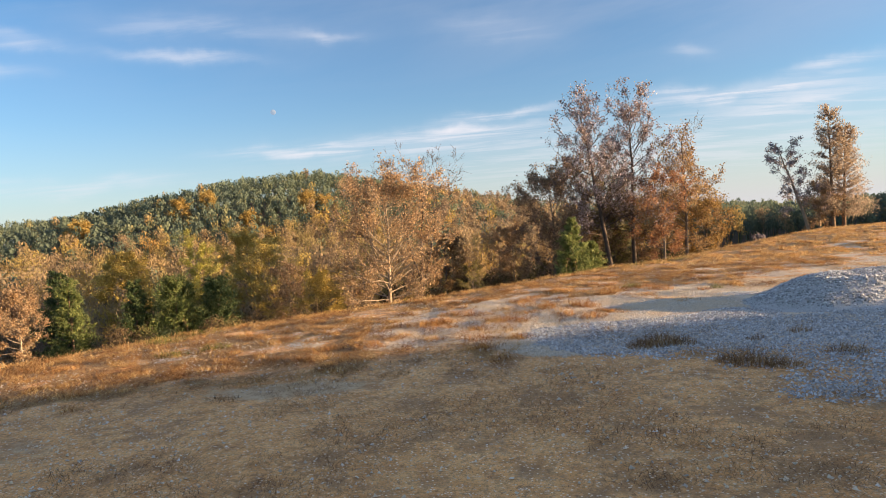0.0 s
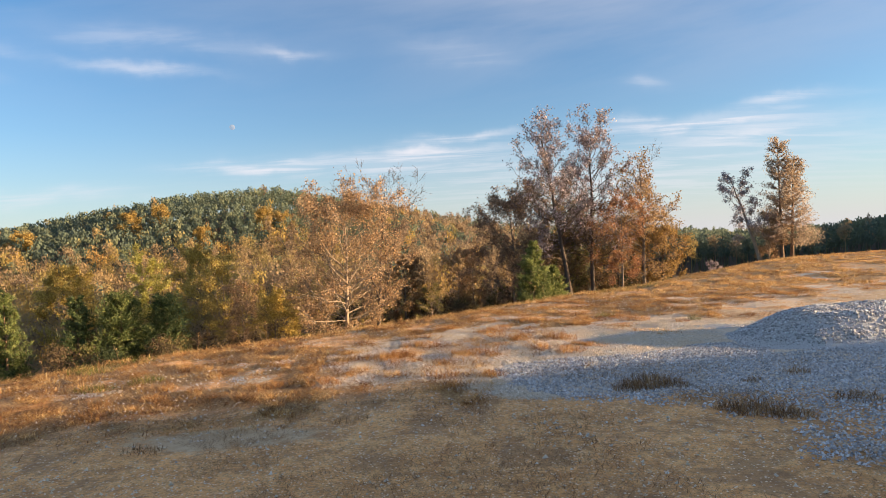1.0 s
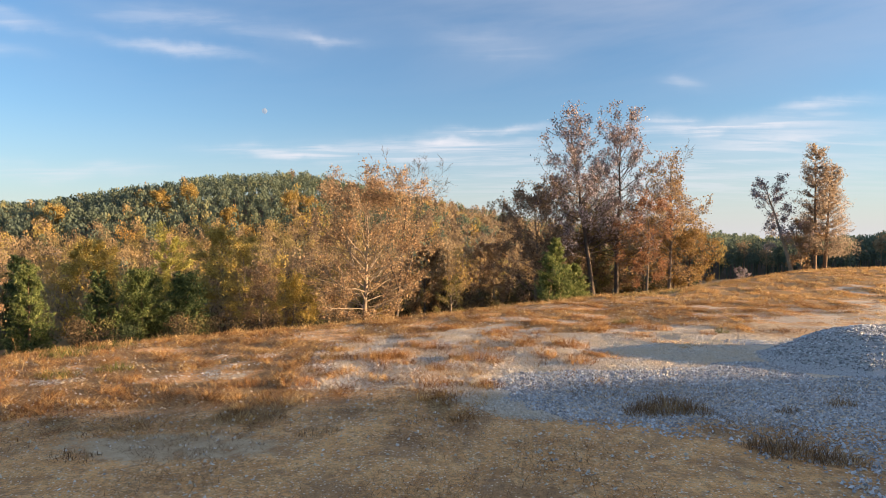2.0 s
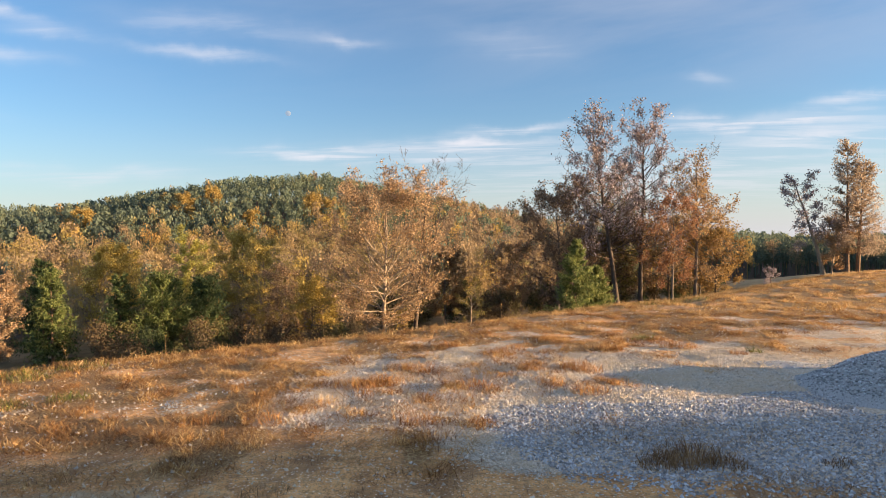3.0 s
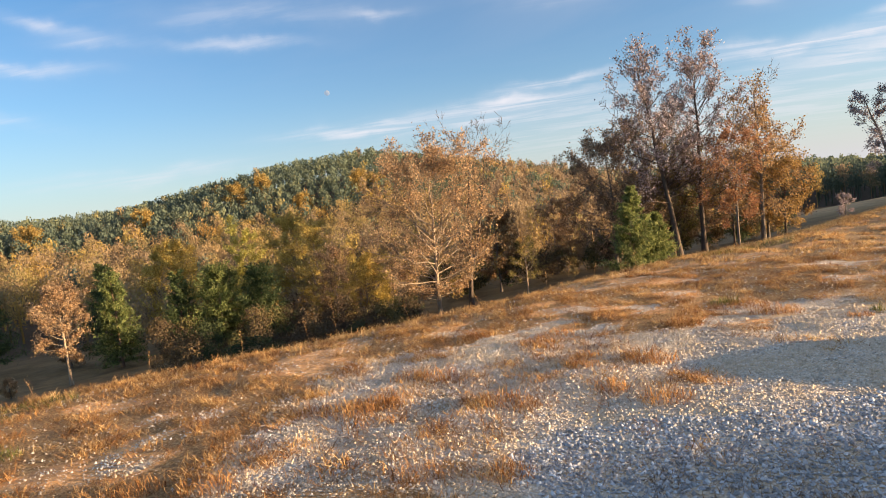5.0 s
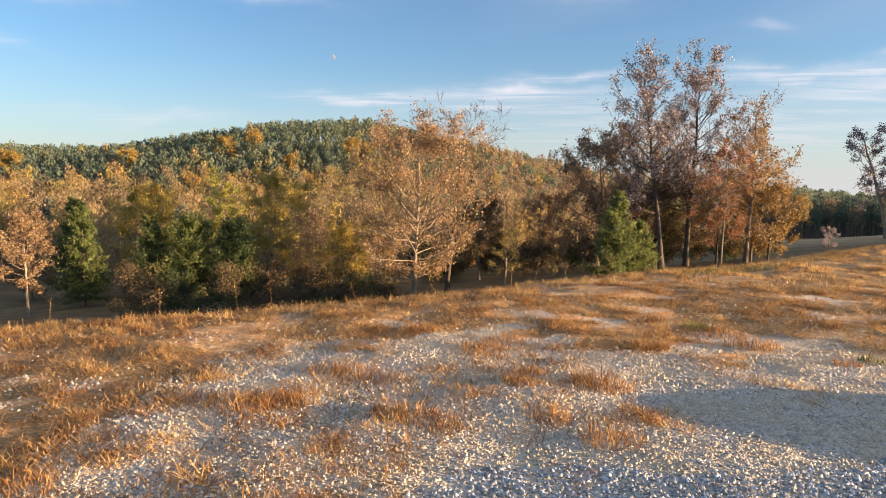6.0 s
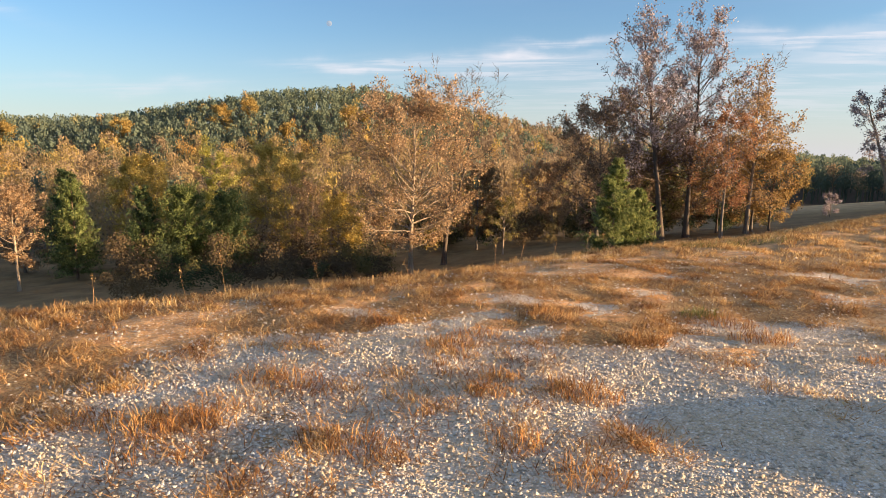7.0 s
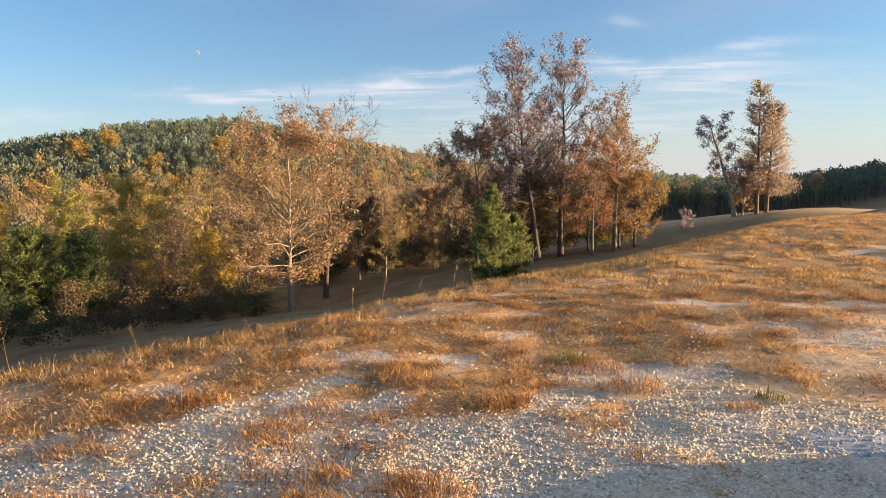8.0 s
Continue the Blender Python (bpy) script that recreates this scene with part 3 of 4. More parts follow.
def pine(name, x, y, tall, radius, crown_from, leaves, seed, label, whorls=14, per=5, density=26, thick=None, needle=0.32, lean=(0, 0), group="", ragged=0.2, stems=1, pointed=0.9):
    """A conifer: whorls of boughs with tufts of needles along them."""
    r = np.random.default_rng(seed)
    base = thing(name, x, y)
    wood, cents, ways = Tubes(), [], []
    for s in range(stems):
        off = np.array((s * radius * 0.75, s * radius * 0.2, 0.0))
        h = tall * (1 - 0.22 * s)
        th = thick or tall * 0.014
        t = np.linspace(0, 1, 9)
        trunk = np.stack([lean[0] * h * t + r.normal(size=9) * 0.02 * t, lean[1] * h * t + r.normal(size=9) * 0.02 * t, h * t - 0.25 * (t == 0)], 1) + off
        wood.add(trunk, th * (1 - 0.93 * t) + 0.008, 8)
        for i in range(whorls):
            f = (i + 0.5) / whorls
            z = h * (crown_from + (1 - crown_from) * f)
            at = np.array([np.interp(z, trunk[:, 2], trunk[:, c]) for c in range(3)])
            for j in range(per):
                if r.random() < ragged:
                    continue
                a = 6.283 * j / per + i * 1.1 + r.normal() * 0.25
                span = radius * (1 - pointed * f**1.15) * r.uniform(0.65, 1.15) + 0.1
                bough = bend(r, at, (math.cos(a), math.sin(a), -0.05 + 0.75 * f), span, 5, 0.45, 0.08)
                wood.add(bough, (0.006 * tall * 0.35 + 0.008) * (1.1 - f) * np.linspace(1, 0.25, 5), 4)
                m = int(density * 2.0 * (0.5 + span / radius))
                w = r.uniform(0.25, 1.08, m)
                p = np.stack([np.interp(w, np.linspace(0, 1, 5), bough[:, c]) for c in range(3)], 1)
                p += r.normal(size=(m, 3)) * span * np.array((0.13, 0.13, 0.09)) * w[:, None]
                cents.append(p)
    part("trunk", wood.mesh("trunk", BARK_PINE), base)
    c = np.concatenate(cents)
    v, q = leaf_quads(r, c, needle * 0.2, 5.5, -0.6)
    part("crown", from_arrays("crown", v, q, leaves), base)
    return tagged(base, label, "tree", group)


# ---- the woods in the distance ----


def crown_template(r, n, kind, size):
    """Clumps of foliage in a crown one high and two wide: tilted quads that cover several lobes, facing outwards."""
    lobe = 7
    z = r.uniform(0.36, 0.84, lobe)
    z[0] = 0.86
    away = r.uniform(0.0, 0.62, lobe) * np.sqrt(np.clip(1 - ((z - 0.55) / 0.45) ** 2, 0.02, 1))
    a = np.arange(lobe) * 2.4 + r.normal(size=lobe) * 0.4
    lobes = np.stack([np.cos(a) * away, np.sin(a) * away, z], 1)
    reach = np.array((0.42, 0.42, 0.13 if kind == "pine" else 0.15)) * 1.05
    k = r.integers(0, lobe, n)
    out = unit(r.normal(size=(n, 3)))
    c = lobes[k] + out * r.uniform(0.55, 1.0, n)[:, None] * reach
    face = unit(out + r.normal(size=(n, 3)) * 0.3)
    a = unit(np.cross(face, r.normal(size=(n, 3))))
    b2 = np.cross(face, a)
    w = (size * r.uniform(0.6, 1.4, n))[:, None]
    v = np.stack([c - a * w * 0.6, c - b2 * w * 0.55, c + a * w * 0.6, c + b2 * w * 0.55], 1)
    v[..., 2] = c[:, None, 2] + (v[..., 2] - c[:, None, 2]) * 0.42
    return v


def trunk_template():
    a = np.arange(4) * math.pi / 2
    low, top = np.stack([np.cos(a), np.sin(a), 0 * a], 1) * 0.05, np.stack([0.3 * np.cos(a), 0.3 * np.sin(a), 0 * a], 1) * 0.05 + (0, 0, 0.85)
    return np.stack([np.stack([low[i], low[(i + 1) % 4], top[(i + 1) % 4], top[i]]) for i in range(4)])


def woods(name, spots, kind, n, size, material, label, seed, low=False):
    """spots: rows of x, y, height, radius, tint."""
    r = np.random.default_rng(seed)
    temps = [np.concatenate([crown_template(r, n, kind, size), trunk_template()]) for _ in range(7)]
    if low:
        temps = [q[:-4] * np.array((1, 1, 1.25)) - np.array((0, 0, 0.22)) for q in temps]
    zs = height(spots[:, 0], spots[:, 1])
    vs, tints = [], []
    for (x, y, h, w, tint), z in zip(spots, zs):
        q = temps[r.integers(0, 7)]
        a = r.uniform(0, 6.283)
        ca, sa = math.cos(a) * w, math.sin(a) * w
        v = np.stack([q[..., 0] * ca - q[..., 1] * sa + x, q[..., 0] * sa + q[..., 1] * ca + y, q[..., 2] * h + z - 0.1], -1)
        vs.append(v)
        tints.append(np.full(len(q), tint))
    v = np.concatenate(vs).reshape(-1, 3)
    ob = new(name, from_arrays(name, v, np.arange(len(v)).reshape(-1, 4), material, {"tint": np.concatenate(tints)}))
    return tagged(ob, label, "woods", kind="stuff")


def scatter(r, count, lo, hi, left, right, gap):
    """Places in a ring between two bearings, thinned so that none stand closer than gap."""
    rad = np.sqrt(r.uniform(lo * lo, hi * hi, count))
    b = np.radians(r.uniform(left, right, count))
    p = np.stack([rad * np.sin(b), rad * np.cos(b)], 1)
    keep, cells = [], {}
    for i, (x, y) in enumerate(p):
        cx, cy = int(x // gap), int(y // gap)
        if any((x - u) ** 2 + (y - v) ** 2 < gap * gap for a in (-1, 0, 1) for b2 in (-1, 0, 1) for u, v in cells.get((cx + a, cy + b2), ())):
            continue
        cells.setdefault((cx, cy), []).append((x, y))
        keep.append(i)
    return p[keep]


def plant_woods():
    r = np.random.default_rng(42)
    p = np.concatenate([scatter(r, 7000, 98, 188, -51, 40, 3.7), scatter(r, 22000, 190, 345, -51, 40, 4.2)])
    x, y = p[:, 0], p[:, 1]
    rad, b = np.hypot(x, y), np.degrees(np.arctan2(x, y))
    field = blob(x, y, 62, 112, 50, 42)
    ok = (field < 0.30) & ~((b < -40) & (rad < 114)) & (beyond(x, y) > 46) & ~((b > 3) & (b < 19) & (rad < 106)) & ~((b >= 19) & (b < 36) & (rad < 150)) & ~((b >= 36) & (rad < 240))
    p, rad, b = p[ok], rad[ok], b[ok]
    m = fractal(p[:, 0], p[:, 1], 40, 9)
    hill = smooth(rad + (m - 0.5) * 70, 182, 215) * (1 - 0.75 * smooth(b, -10, -3) * (1 - smooth(b, 8, 14)))
    hill = np.maximum(hill, smooth(b, 8, 14) * 0.85)
    is_pine = r.random(len(p)) < hill * 0.9 + 0.06
    h = np.where(is_pine, r.uniform(9.5, 12, len(p)), r.uniform(8, 12.5, len(p)))
    w = np.where(is_pine, r.uniform(2.6, 3.8, len(p)), r.uniform(2.5, 4.1, len(p)))
    tint = np.clip(r.random(len(p)) * 0.75 + m * 0.5 - 0.12, 0, 1)
    saddle = smooth(b, -11, -5) * smooth(rad, 120, 150)
    tint = tint * (1 - saddle) + (0.30 * r.random(len(p)) + 0.7 * (r.random(len(p)) < 0.08)) * saddle
    all_ = np.stack([p[:, 0], p[:, 1], h, w, tint], 1)
    near = rad < 190
    all_[is_pine, 4] = np.where(r.random(is_pine.sum()) < 0.03, r.uniform(0.9, 1.0, is_pine.sum()), r.uniform(0, 0.88, is_pine.sum()))
    woods("pine_woods", all_[is_pine & ~near], "pine", 140, 0.15, W_PINE, "far dark green pines covering the wooded hill", 1)
    woods("autumn_woods", all_[~is_pine & ~near], "leaf", 170, 0.14, W_LEAF, "far autumn trees in tan, orange and gold", 2)
    woods("valley_pines", all_[is_pine & near], "pine", 360, 0.10, W_PINE, "green pines standing among the valley trees", 3)
    woods("valley_woods", all_[~is_pine & near], "leaf", 430, 0.072, W_LEAF, "tan and orange autumn trees filling the valley", 4)
    # thickets and brush along the edge of the woods
    q = scatter(r, 420, 74, 104, -47, 8, 3.0)
    q = q[(beyond(q[:, 0], q[:, 1]) > 50) & (q[:, 0] > -0.72 * q[:, 1])]
    s = np.stack([q[:, 0], q[:, 1], r.uniform(3, 8.5, len(q)), r.uniform(1.5, 3.0, len(q)), r.uniform(0.1, 0.95, len(q))], 1)
    woods("edge_thicket", s, "leaf", 540, 0.072, W_LEAF, "tan and gold thickets along the edge of the woods", 6, True)
    # low shrubs in the shade-darkened colour fill the gap under the crowns
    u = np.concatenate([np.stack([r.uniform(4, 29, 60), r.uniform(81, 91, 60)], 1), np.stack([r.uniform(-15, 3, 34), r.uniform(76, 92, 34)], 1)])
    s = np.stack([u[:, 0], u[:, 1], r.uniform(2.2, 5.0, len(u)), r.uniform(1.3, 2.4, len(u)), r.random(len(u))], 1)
    woods("undergrowth", s, "leaf", 420, 0.08, W_SHADED_SCRUB, "brown undergrowth beneath the tall trees, its shade put into the colour", 8, True)
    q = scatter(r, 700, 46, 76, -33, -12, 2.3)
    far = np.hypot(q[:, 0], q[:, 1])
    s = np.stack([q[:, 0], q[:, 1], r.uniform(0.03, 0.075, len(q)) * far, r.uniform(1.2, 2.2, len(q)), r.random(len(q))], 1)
    woods("edge_brush", s, "leaf", 600, 0.07, W_SHADED_SCRUB, "brown and olive brush along the edge of the woods, its shade put into the colour", 5, True)


plant_woods()

# ---- trees that stand singly ----
tree("oak_tree", -11.2, 64.2, 17.4, 7.2, 0.17, L_TAN, BARK_PALE, 11, "broad pale-barked tree with thinning tan autumn leaves below the brow", thick=0.27, limbs=54, subs=8, twigs=4, per_twig=7.0, leaf=0.215, up=0.5, spread_up=0.7, sag=0.05)
tree("bare_tree", -8.8, 70, 20.6, 5.0, 0.6, L_BROWN, BARK_DARK, 12, "nearly leafless tree rising behind the broad tan tree", thick=0.24, limbs=26, subs=7, twigs=4, per_twig=0.4, leaf=0.16, up=0.6, bare_top=0.3, spread_up=0.8, lean=(0.08, 0), fork=2)
TALL = "tall trees on the slope"
tree("sweetgum_tree", 14.1, 74.2, 24.0, 5.8, 0.30, L_RED, BARK_DARK, 21, "tall slender tree with sparse purplish brown leaves", thick=0.31, lean=(-0.105, 0), limbs=50, subs=8, twigs=5, per_twig=2.0, leaf=0.24, up=0.6, spread_up=1.0, shape="tall", group=TALL)
tree("sweetgum_tree", 17.2, 76.7, 24.0, 5.8, 0.28, L_RED, BARK_DARK, 22, "tall slender tree with sparse russet leaves at its top", thick=0.30, limbs=50, subs=8, twigs=5, per_twig=2.2, leaf=0.24, up=0.6, spread_up=1.0, shape="tall", group=TALL)
tree("maple_tree", 23.3, 76.3, 18.6, 5.4, 0.18, L_ORANGE, BARK_GREY, 23, "slim autumn tree with red and orange leaves and bare tips", thick=0.24, limbs=48, subs=8, twigs=4, per_twig=2.8, leaf=0.235, up=0.6, shape="tall", spread_up=0.9, bare_top=0.15, group=TALL)
tree("maple_tree", 19.3, 71.0, 13.2, 3.6, 0.20, L_CRIMSON, BARK_GREY, 24, "smaller tree with red and orange autumn leaves", thick=0.15, limbs=28, subs=6, twigs=4, per_twig=4.2, leaf=0.215, group=TALL)
tree("maple_tree", 24.8, 79.5, 12.0, 4.0, 0.12, L_AMBER, BARK_GREY, 25, "low tree glowing with golden orange leaves", thick=0.15, limbs=28, subs=6, twigs=4, per_twig=4.2, leaf=0.215, group=TALL)
tree("water_oak_tree", 7.8, 79.6, 15.6, 6.0, 0.10, L_BROWN, BARK_GREY, 26, "dense dark tree with dull brown leaves", thick=0.24, limbs=40, subs=7, twigs=4, per_twig=6.5, leaf=0.24, group=TALL)
tree("water_oak_tree", 12.0, 82.0, 17.5, 6.0, 0.10, L_BROWN, BARK_GREY, 27, "dense dark tree with dull brown leaves", thick=0.22, limbs=40, subs=7, twigs=4, per_twig=6.5, leaf=0.24, group=TALL)
tree("maple_tree", 16.0, 85.0, 14.0, 4.6, 0.06, L_OLIVE, BARK_GREY, 28, "bushy tree with olive and rust leaves", thick=0.18, limbs=34, subs=6, twigs=4, per_twig=8, leaf=0.2, group=TALL)
for x_, y_, h_, r_, mat_, seed_, words_ in ((21.5, 81.0, 11.0, 3.8, L_AMBER, 71, "low spreading tree with golden orange leaves"), (10.5, 77.5, 9.0, 3.4, L_BROWN, 72, "low dark tree with dull brown leaves"),
                                              (14.5, 80.0, 9.5, 3.6, L_OLIVE, 73, "low tree with olive and brown leaves"), (18.5, 82.5, 11.0, 3.8, L_TAN, 74, "low tree with tan autumn leaves"), (26.0, 77.5, 9.0, 3.2, L_AMBER, 75, "low tree with amber leaves near the ground")):
    tree("understorey_tree", x_, y_, h_, r_, 0.16, mat_, BARK_DARK, seed_, words_, thick=0.12, limbs=30, subs=6, twigs=4, per_twig=4.4, leaf=0.22, group=TALL)
for x_, y_, h_, r_, seed_ in ((-99.0, 215.0, 13.0, 4.2, 81), (-61.0, 207.0, 13.5, 3.8, 82), (-75.0, 191.0, 10.5, 3.0, 83), (-105.0, 208.0, 12.5, 4.0, 84), (-55.0, 209.0, 12.0, 3.4, 85), (-148.0, 163.0, 12.0, 4.4, 86), (-124.0, 181.0, 12.0, 4.0, 87)):
    tree("hillside_maple_tree", x_, y_, h_, r_, 0.2, L_YELLOW, BARK_GREY, seed_, "distant bright gold tree among dark pines on the hill", thick=0.2, limbs=22, subs=5, twigs=3, per_twig=7, leaf=0.5, group="gold trees on the hill")
pine("young_pine_tree", 5.3, 40.2, 5.7, 1.9, 0.06, L_YOUNG, 31, "bushy young green pine just below the brow", whorls=16, per=6, density=70, needle=0.24, thick=0.09, stems=1, ragged=0.2, pointed=0.9)
pine("young_pine_tree", 6.75, 41.2, 4.0, 1.4, 0.05, L_YOUNG, 32, "smaller bushy green pine beside a taller one", whorls=12, per=6, density=66, needle=0.24, thick=0.08, ragged=0.2, pointed=0.9)
tree("maple_tree", -6.1, 78.1, 10.2, 3.0, 0.16, L_ORANGE, BARK_GREY, 33, "rounded tree with deep orange brown leaves", thick=0.13, limbs=32, subs=6, twigs=4, per_twig=11, leaf=0.2)
tree("dogwood_tree", -2.6, 71.3, 6.0, 2.0, 0.2, L_OLIVE, BARK_PALE, 34, "small pale-stemmed tree with thin greyish leaves", thick=0.09, limbs=20, subs=5, twigs=3, per_twig=5, leaf=0.15, spread_up=0.9)
tree("birch_tree", 0.8, 88.4, 11.4, 2.5, 0.2, L_TAN, BARK_PALE, 35, "slender pale-stemmed tree with tan leaves", thick=0.13, limbs=28, subs=5, twigs=3, per_twig=9, leaf=0.2, group="slim pale trees", bare_top=0.15)
tree("birch_tree", 2.8, 87.4, 10.8, 2.6, 0.2, L_TAN, BARK_PALE, 36, "slender pale-stemmed tree with tan leaves", thick=0.13, limbs=28, subs=5, twigs=3, per_twig=11, leaf=0.2, group="slim pale trees")
tree("maple_tree", -40.9, 49.1, 9.2, 2.4, 0.26, L_TAN, BARK_PALE, 37, "lone small tree with pinkish tan leaves in the meadow", thick=0.13, limbs=28, subs=6, twigs=3, per_twig=7, leaf=0.17)
EDGE = "young pines at the edge of the woods"
pine("loblolly_pine_tree", -41.2, 56.2, 9.0, 2.3, 0.05, L_NEEDLE, 38, "green pine at the edge of the woods", whorls=16, per=7, density=52, needle=0.32, ragged=0.1, pointed=0.72, group=EDGE)
pine("loblolly_pine_tree", -46.5, 62.0, 10.0, 3.0, 0.1, L_DARK, 39, "dark green pine at the edge of the woods", whorls=16, per=7, density=54, needle=0.36, ragged=0.1, pointed=0.72, group=EDGE)
pine("loblolly_pine_tree", -33.0, 61.0, 7.6, 3.5, 0.02, L_NEEDLE, 40, "broad green pine at the edge of the woods", whorls=15, per=8, density=62, needle=0.36, ragged=0.08, group=EDGE, pointed=0.6)
pine("loblolly_pine_tree", -29.0, 62.0, 7.2, 3.2, 0.02, L_DARK, 41, "broad dark green pine at the edge of the woods", whorls=14, per=8, density=59, needle=0.34, ragged=0.08, group=EDGE, pointed=0.6)
pine("loblolly_pine_tree", -36.8, 60.0, 8.0, 2.4, 0.02, L_DARK, 42, "dark green pine at the edge of the woods", whorls=14, per=7, density=57, needle=0.34, ragged=0.1, pointed=0.72, group=EDGE)
pine("loblolly_pine_tree", -62.0, 62.0, 10.4, 3.2, 0.1, L_DARK, 43, "dark green pine at the edge of the woods", whorls=15, per=7, density=52, needle=0.38, ragged=0.1, pointed=0.72, group=EDGE)
pine("loblolly_pine_tree", -67.0, 60.0, 11.0, 3.2, 0.1, L_DARK, 44, "dark green pine at the edge of the woods", whorls=15, per=7, density=52, needle=0.38, ragged=0.1, pointed=0.72, group=EDGE)
tree("poplar_tree", -35.0, 71.6, 13.6, 3.0, 0.12, L_POPLAR, BARK_PALE, 45, "tree with speckled yellow green leaves", thick=0.14, limbs=34, subs=6, twigs=4, per_twig=8, leaf=0.2, shape="tall")
tree("hickory_tree", -34.0, 84.0, 14.0, 4.4, 0.1, L_GOLD, BARK_GREY, 46, "full tree with dull gold autumn leaves", thick=0.2, limbs=40, subs=7, twigs=4, per_twig=9, leaf=0.23)
tree("hickory_tree", -45.8, 73.0, 12.0, 3.6, 0.06, L_GOLD, BARK_GREY, 47, "bright yellow orange tree above dark pines", thick=0.16, limbs=36, subs=7, twigs=4, per_twig=10, leaf=0.23)
tree("beech_tree", -24.0, 70.0, 8.6, 3.0, 0.05, L_TAN, BARK_PALE, 48, "bushy brown tree with pale upright stems", thick=0.10, limbs=30, subs=6, twigs=4, per_twig=5, leaf=0.18, fork=3, spread_up=1.3)
tree("beech_tree", -19.5, 67.0, 8.0, 3.2, 0.04, L_GOLD, BARK_GREY, 49, "bushy tree with olive brown leaves", thick=0.10, limbs=34, subs=6, twigs=4, per_twig=9, leaf=0.18, fork=2)
tree("beech_tree", -28.0, 76.0, 12.0, 3.6, 0.08, L_GOLD, BARK_PALE, 50, "thin brown tree with pale branches", thick=0.13, limbs=34, subs=6, twigs=4, per_twig=6, leaf=0.2, fork=2, spread_up=1.1)
tree("maple_tree", -52.0, 62.0, 9.0, 3.0, 0.06, L_TAN, BARK_GREY, 51, "bushy brown tree beside dark pines", thick=0.12, limbs=32, subs=6, twigs=4, per_twig=8, leaf=0.2)
tree("maple_tree", -84.0, 76.0, 11.5, 4.0, 0.08, L_ORANGE, BARK_GREY, 52, "full tree with bright orange leaves", thick=0.18, limbs=36, subs=6, twigs=4, per_twig=9, leaf=0.26)
tree("maple_tree", -78.0, 66.0, 10.5, 3.6, 0.1, L_ORANGE, BARK_GREY, 53, "full tree with orange brown leaves", thick=0.16, limbs=36, subs=6, twigs=4, per_twig=8, leaf=0.25)
# three trees on the far field
tree("leaning_tree", 54.1, 110.3, 18.4, 4.4, 0.30, L_RED, BARK_PALE, 61, "pale-trunked leaning tree with a crooked open crown", thick=0.36, lean=(-0.26, 0), limbs=26, subs=8, twigs=4, per_twig=3.5, leaf=0.26, shape="tall", up=0.3)
tree("field_shrub", 55.2, 110.0, 9.5, 3.0, 0.12, L_TAN, BARK_PALE, 62, "small leafy tree beside a leaning trunk", thick=0.14, limbs=26, subs=6, twigs=3, per_twig=8, leaf=0.24, lean=(0.1, 0), spread_up=1.0)
pine("field_pine_tree", 57.0, 108.8, 20.8, 4.4, 0.20, L_DULL, 63, "tall straight pine with faded needles on the far field", whorls=22, per=6, density=52, needle=0.42, thick=0.36, ragged=0.25, pointed=0.6, group="field pines")
pine("field_pine_tree", 58.8, 109.1, 17.4, 4.8, 0.16, L_DULL, 64, "straight pine with rusty needles on the far field", whorls=20, per=6, density=56, needle=0.42, thick=0.34, lean=(0.05, 0), ragged=0.2, pointed=0.65, group="field pines")
tree("field_shrub", 40.2, 96.9, 3.0, 1.2, 0.1, L_RED, BARK_GREY, 65, "little red-leaved sapling on the far field", thick=0.05, limbs=14, subs=4, twigs=2, per_twig=8, leaf=0.16)
tree("field_shrub", -43.5, 45.6, 1.7, 0.6, 0.1, L_TAN, BARK_GREY, 66, "little tan sapling in the shaded meadow", thick=0.05, limbs=14, subs=4, twigs=2, per_twig=7, leaf=0.14)

# ---- unseen house behind the walk, added to shade the near yard ----


def make_house():
    """A plain unseen house; the slope of its roof is set to shade the near yard."""
    base = thing("house", 0, 0, 0)
    x0, x1, y0, mid, y1 = 27.35, 38.0, -14.5, -5.0, 4.0
    eave, ridge, over, deep = 2.86, 6.05, 0.35, 0.16
    w = Nodes("clapboard")
    board = w.math("FRACT", w.math("MULTIPLY", w.noise(w.place(), 3), 4.0))
    wall = w.done(w.ramp(board, (0.0, (0.6, 0.58, 0.54)), (1.0, (0.72, 0.7, 0.66))), 0.7)
    q = Nodes("grey_shingles")
    roof = q.done(q.ramp(q.noise(q.place(), 6), (0.3, (0.06, 0.06, 0.06)), (0.7, (0.12, 0.115, 0.11))), 0.9)

    def prism(name, ring, xa, xb, material):
        m = len(ring)
        me = bpy.data.meshes.new(name)
        me.from_pydata([(x, y, z) for x in (xa, xb) for y, z in ring], [], [(i, (i + 1) % m, m + (i + 1) % m, m + i) for i in range(m)] + ([tuple(reversed(range(m))), tuple(range(m, 2 * m))] if m == 5 else [(0, 1, 4, 5), (1, 2, 3, 4), (11, 10, 7, 6), (10, 9, 8, 7)]))
        me.materials.append(material)
        part(name, me, base)
    prism("wall", [(y0, -0.4), (y0, eave - 0.1), (mid, ridge - 0.2), (y1, eave - 0.1), (y1, -0.4)], x0 + 0.05, x1 - 0.05, wall)
    prism("roof", [(y0 - over, eave - 0.14), (mid, ridge), (y1 + over, eave - 0.14), (y1 + over, eave - 0.14 - deep), (mid, ridge - deep), (y0 - over, eave - 0.14 - deep)], x0 - over, x1 + over, roof)
    return tagged(base, "unseen pale house with a grey gable roof, added to shade the yard", "house")


make_house()

# ---- moon ----


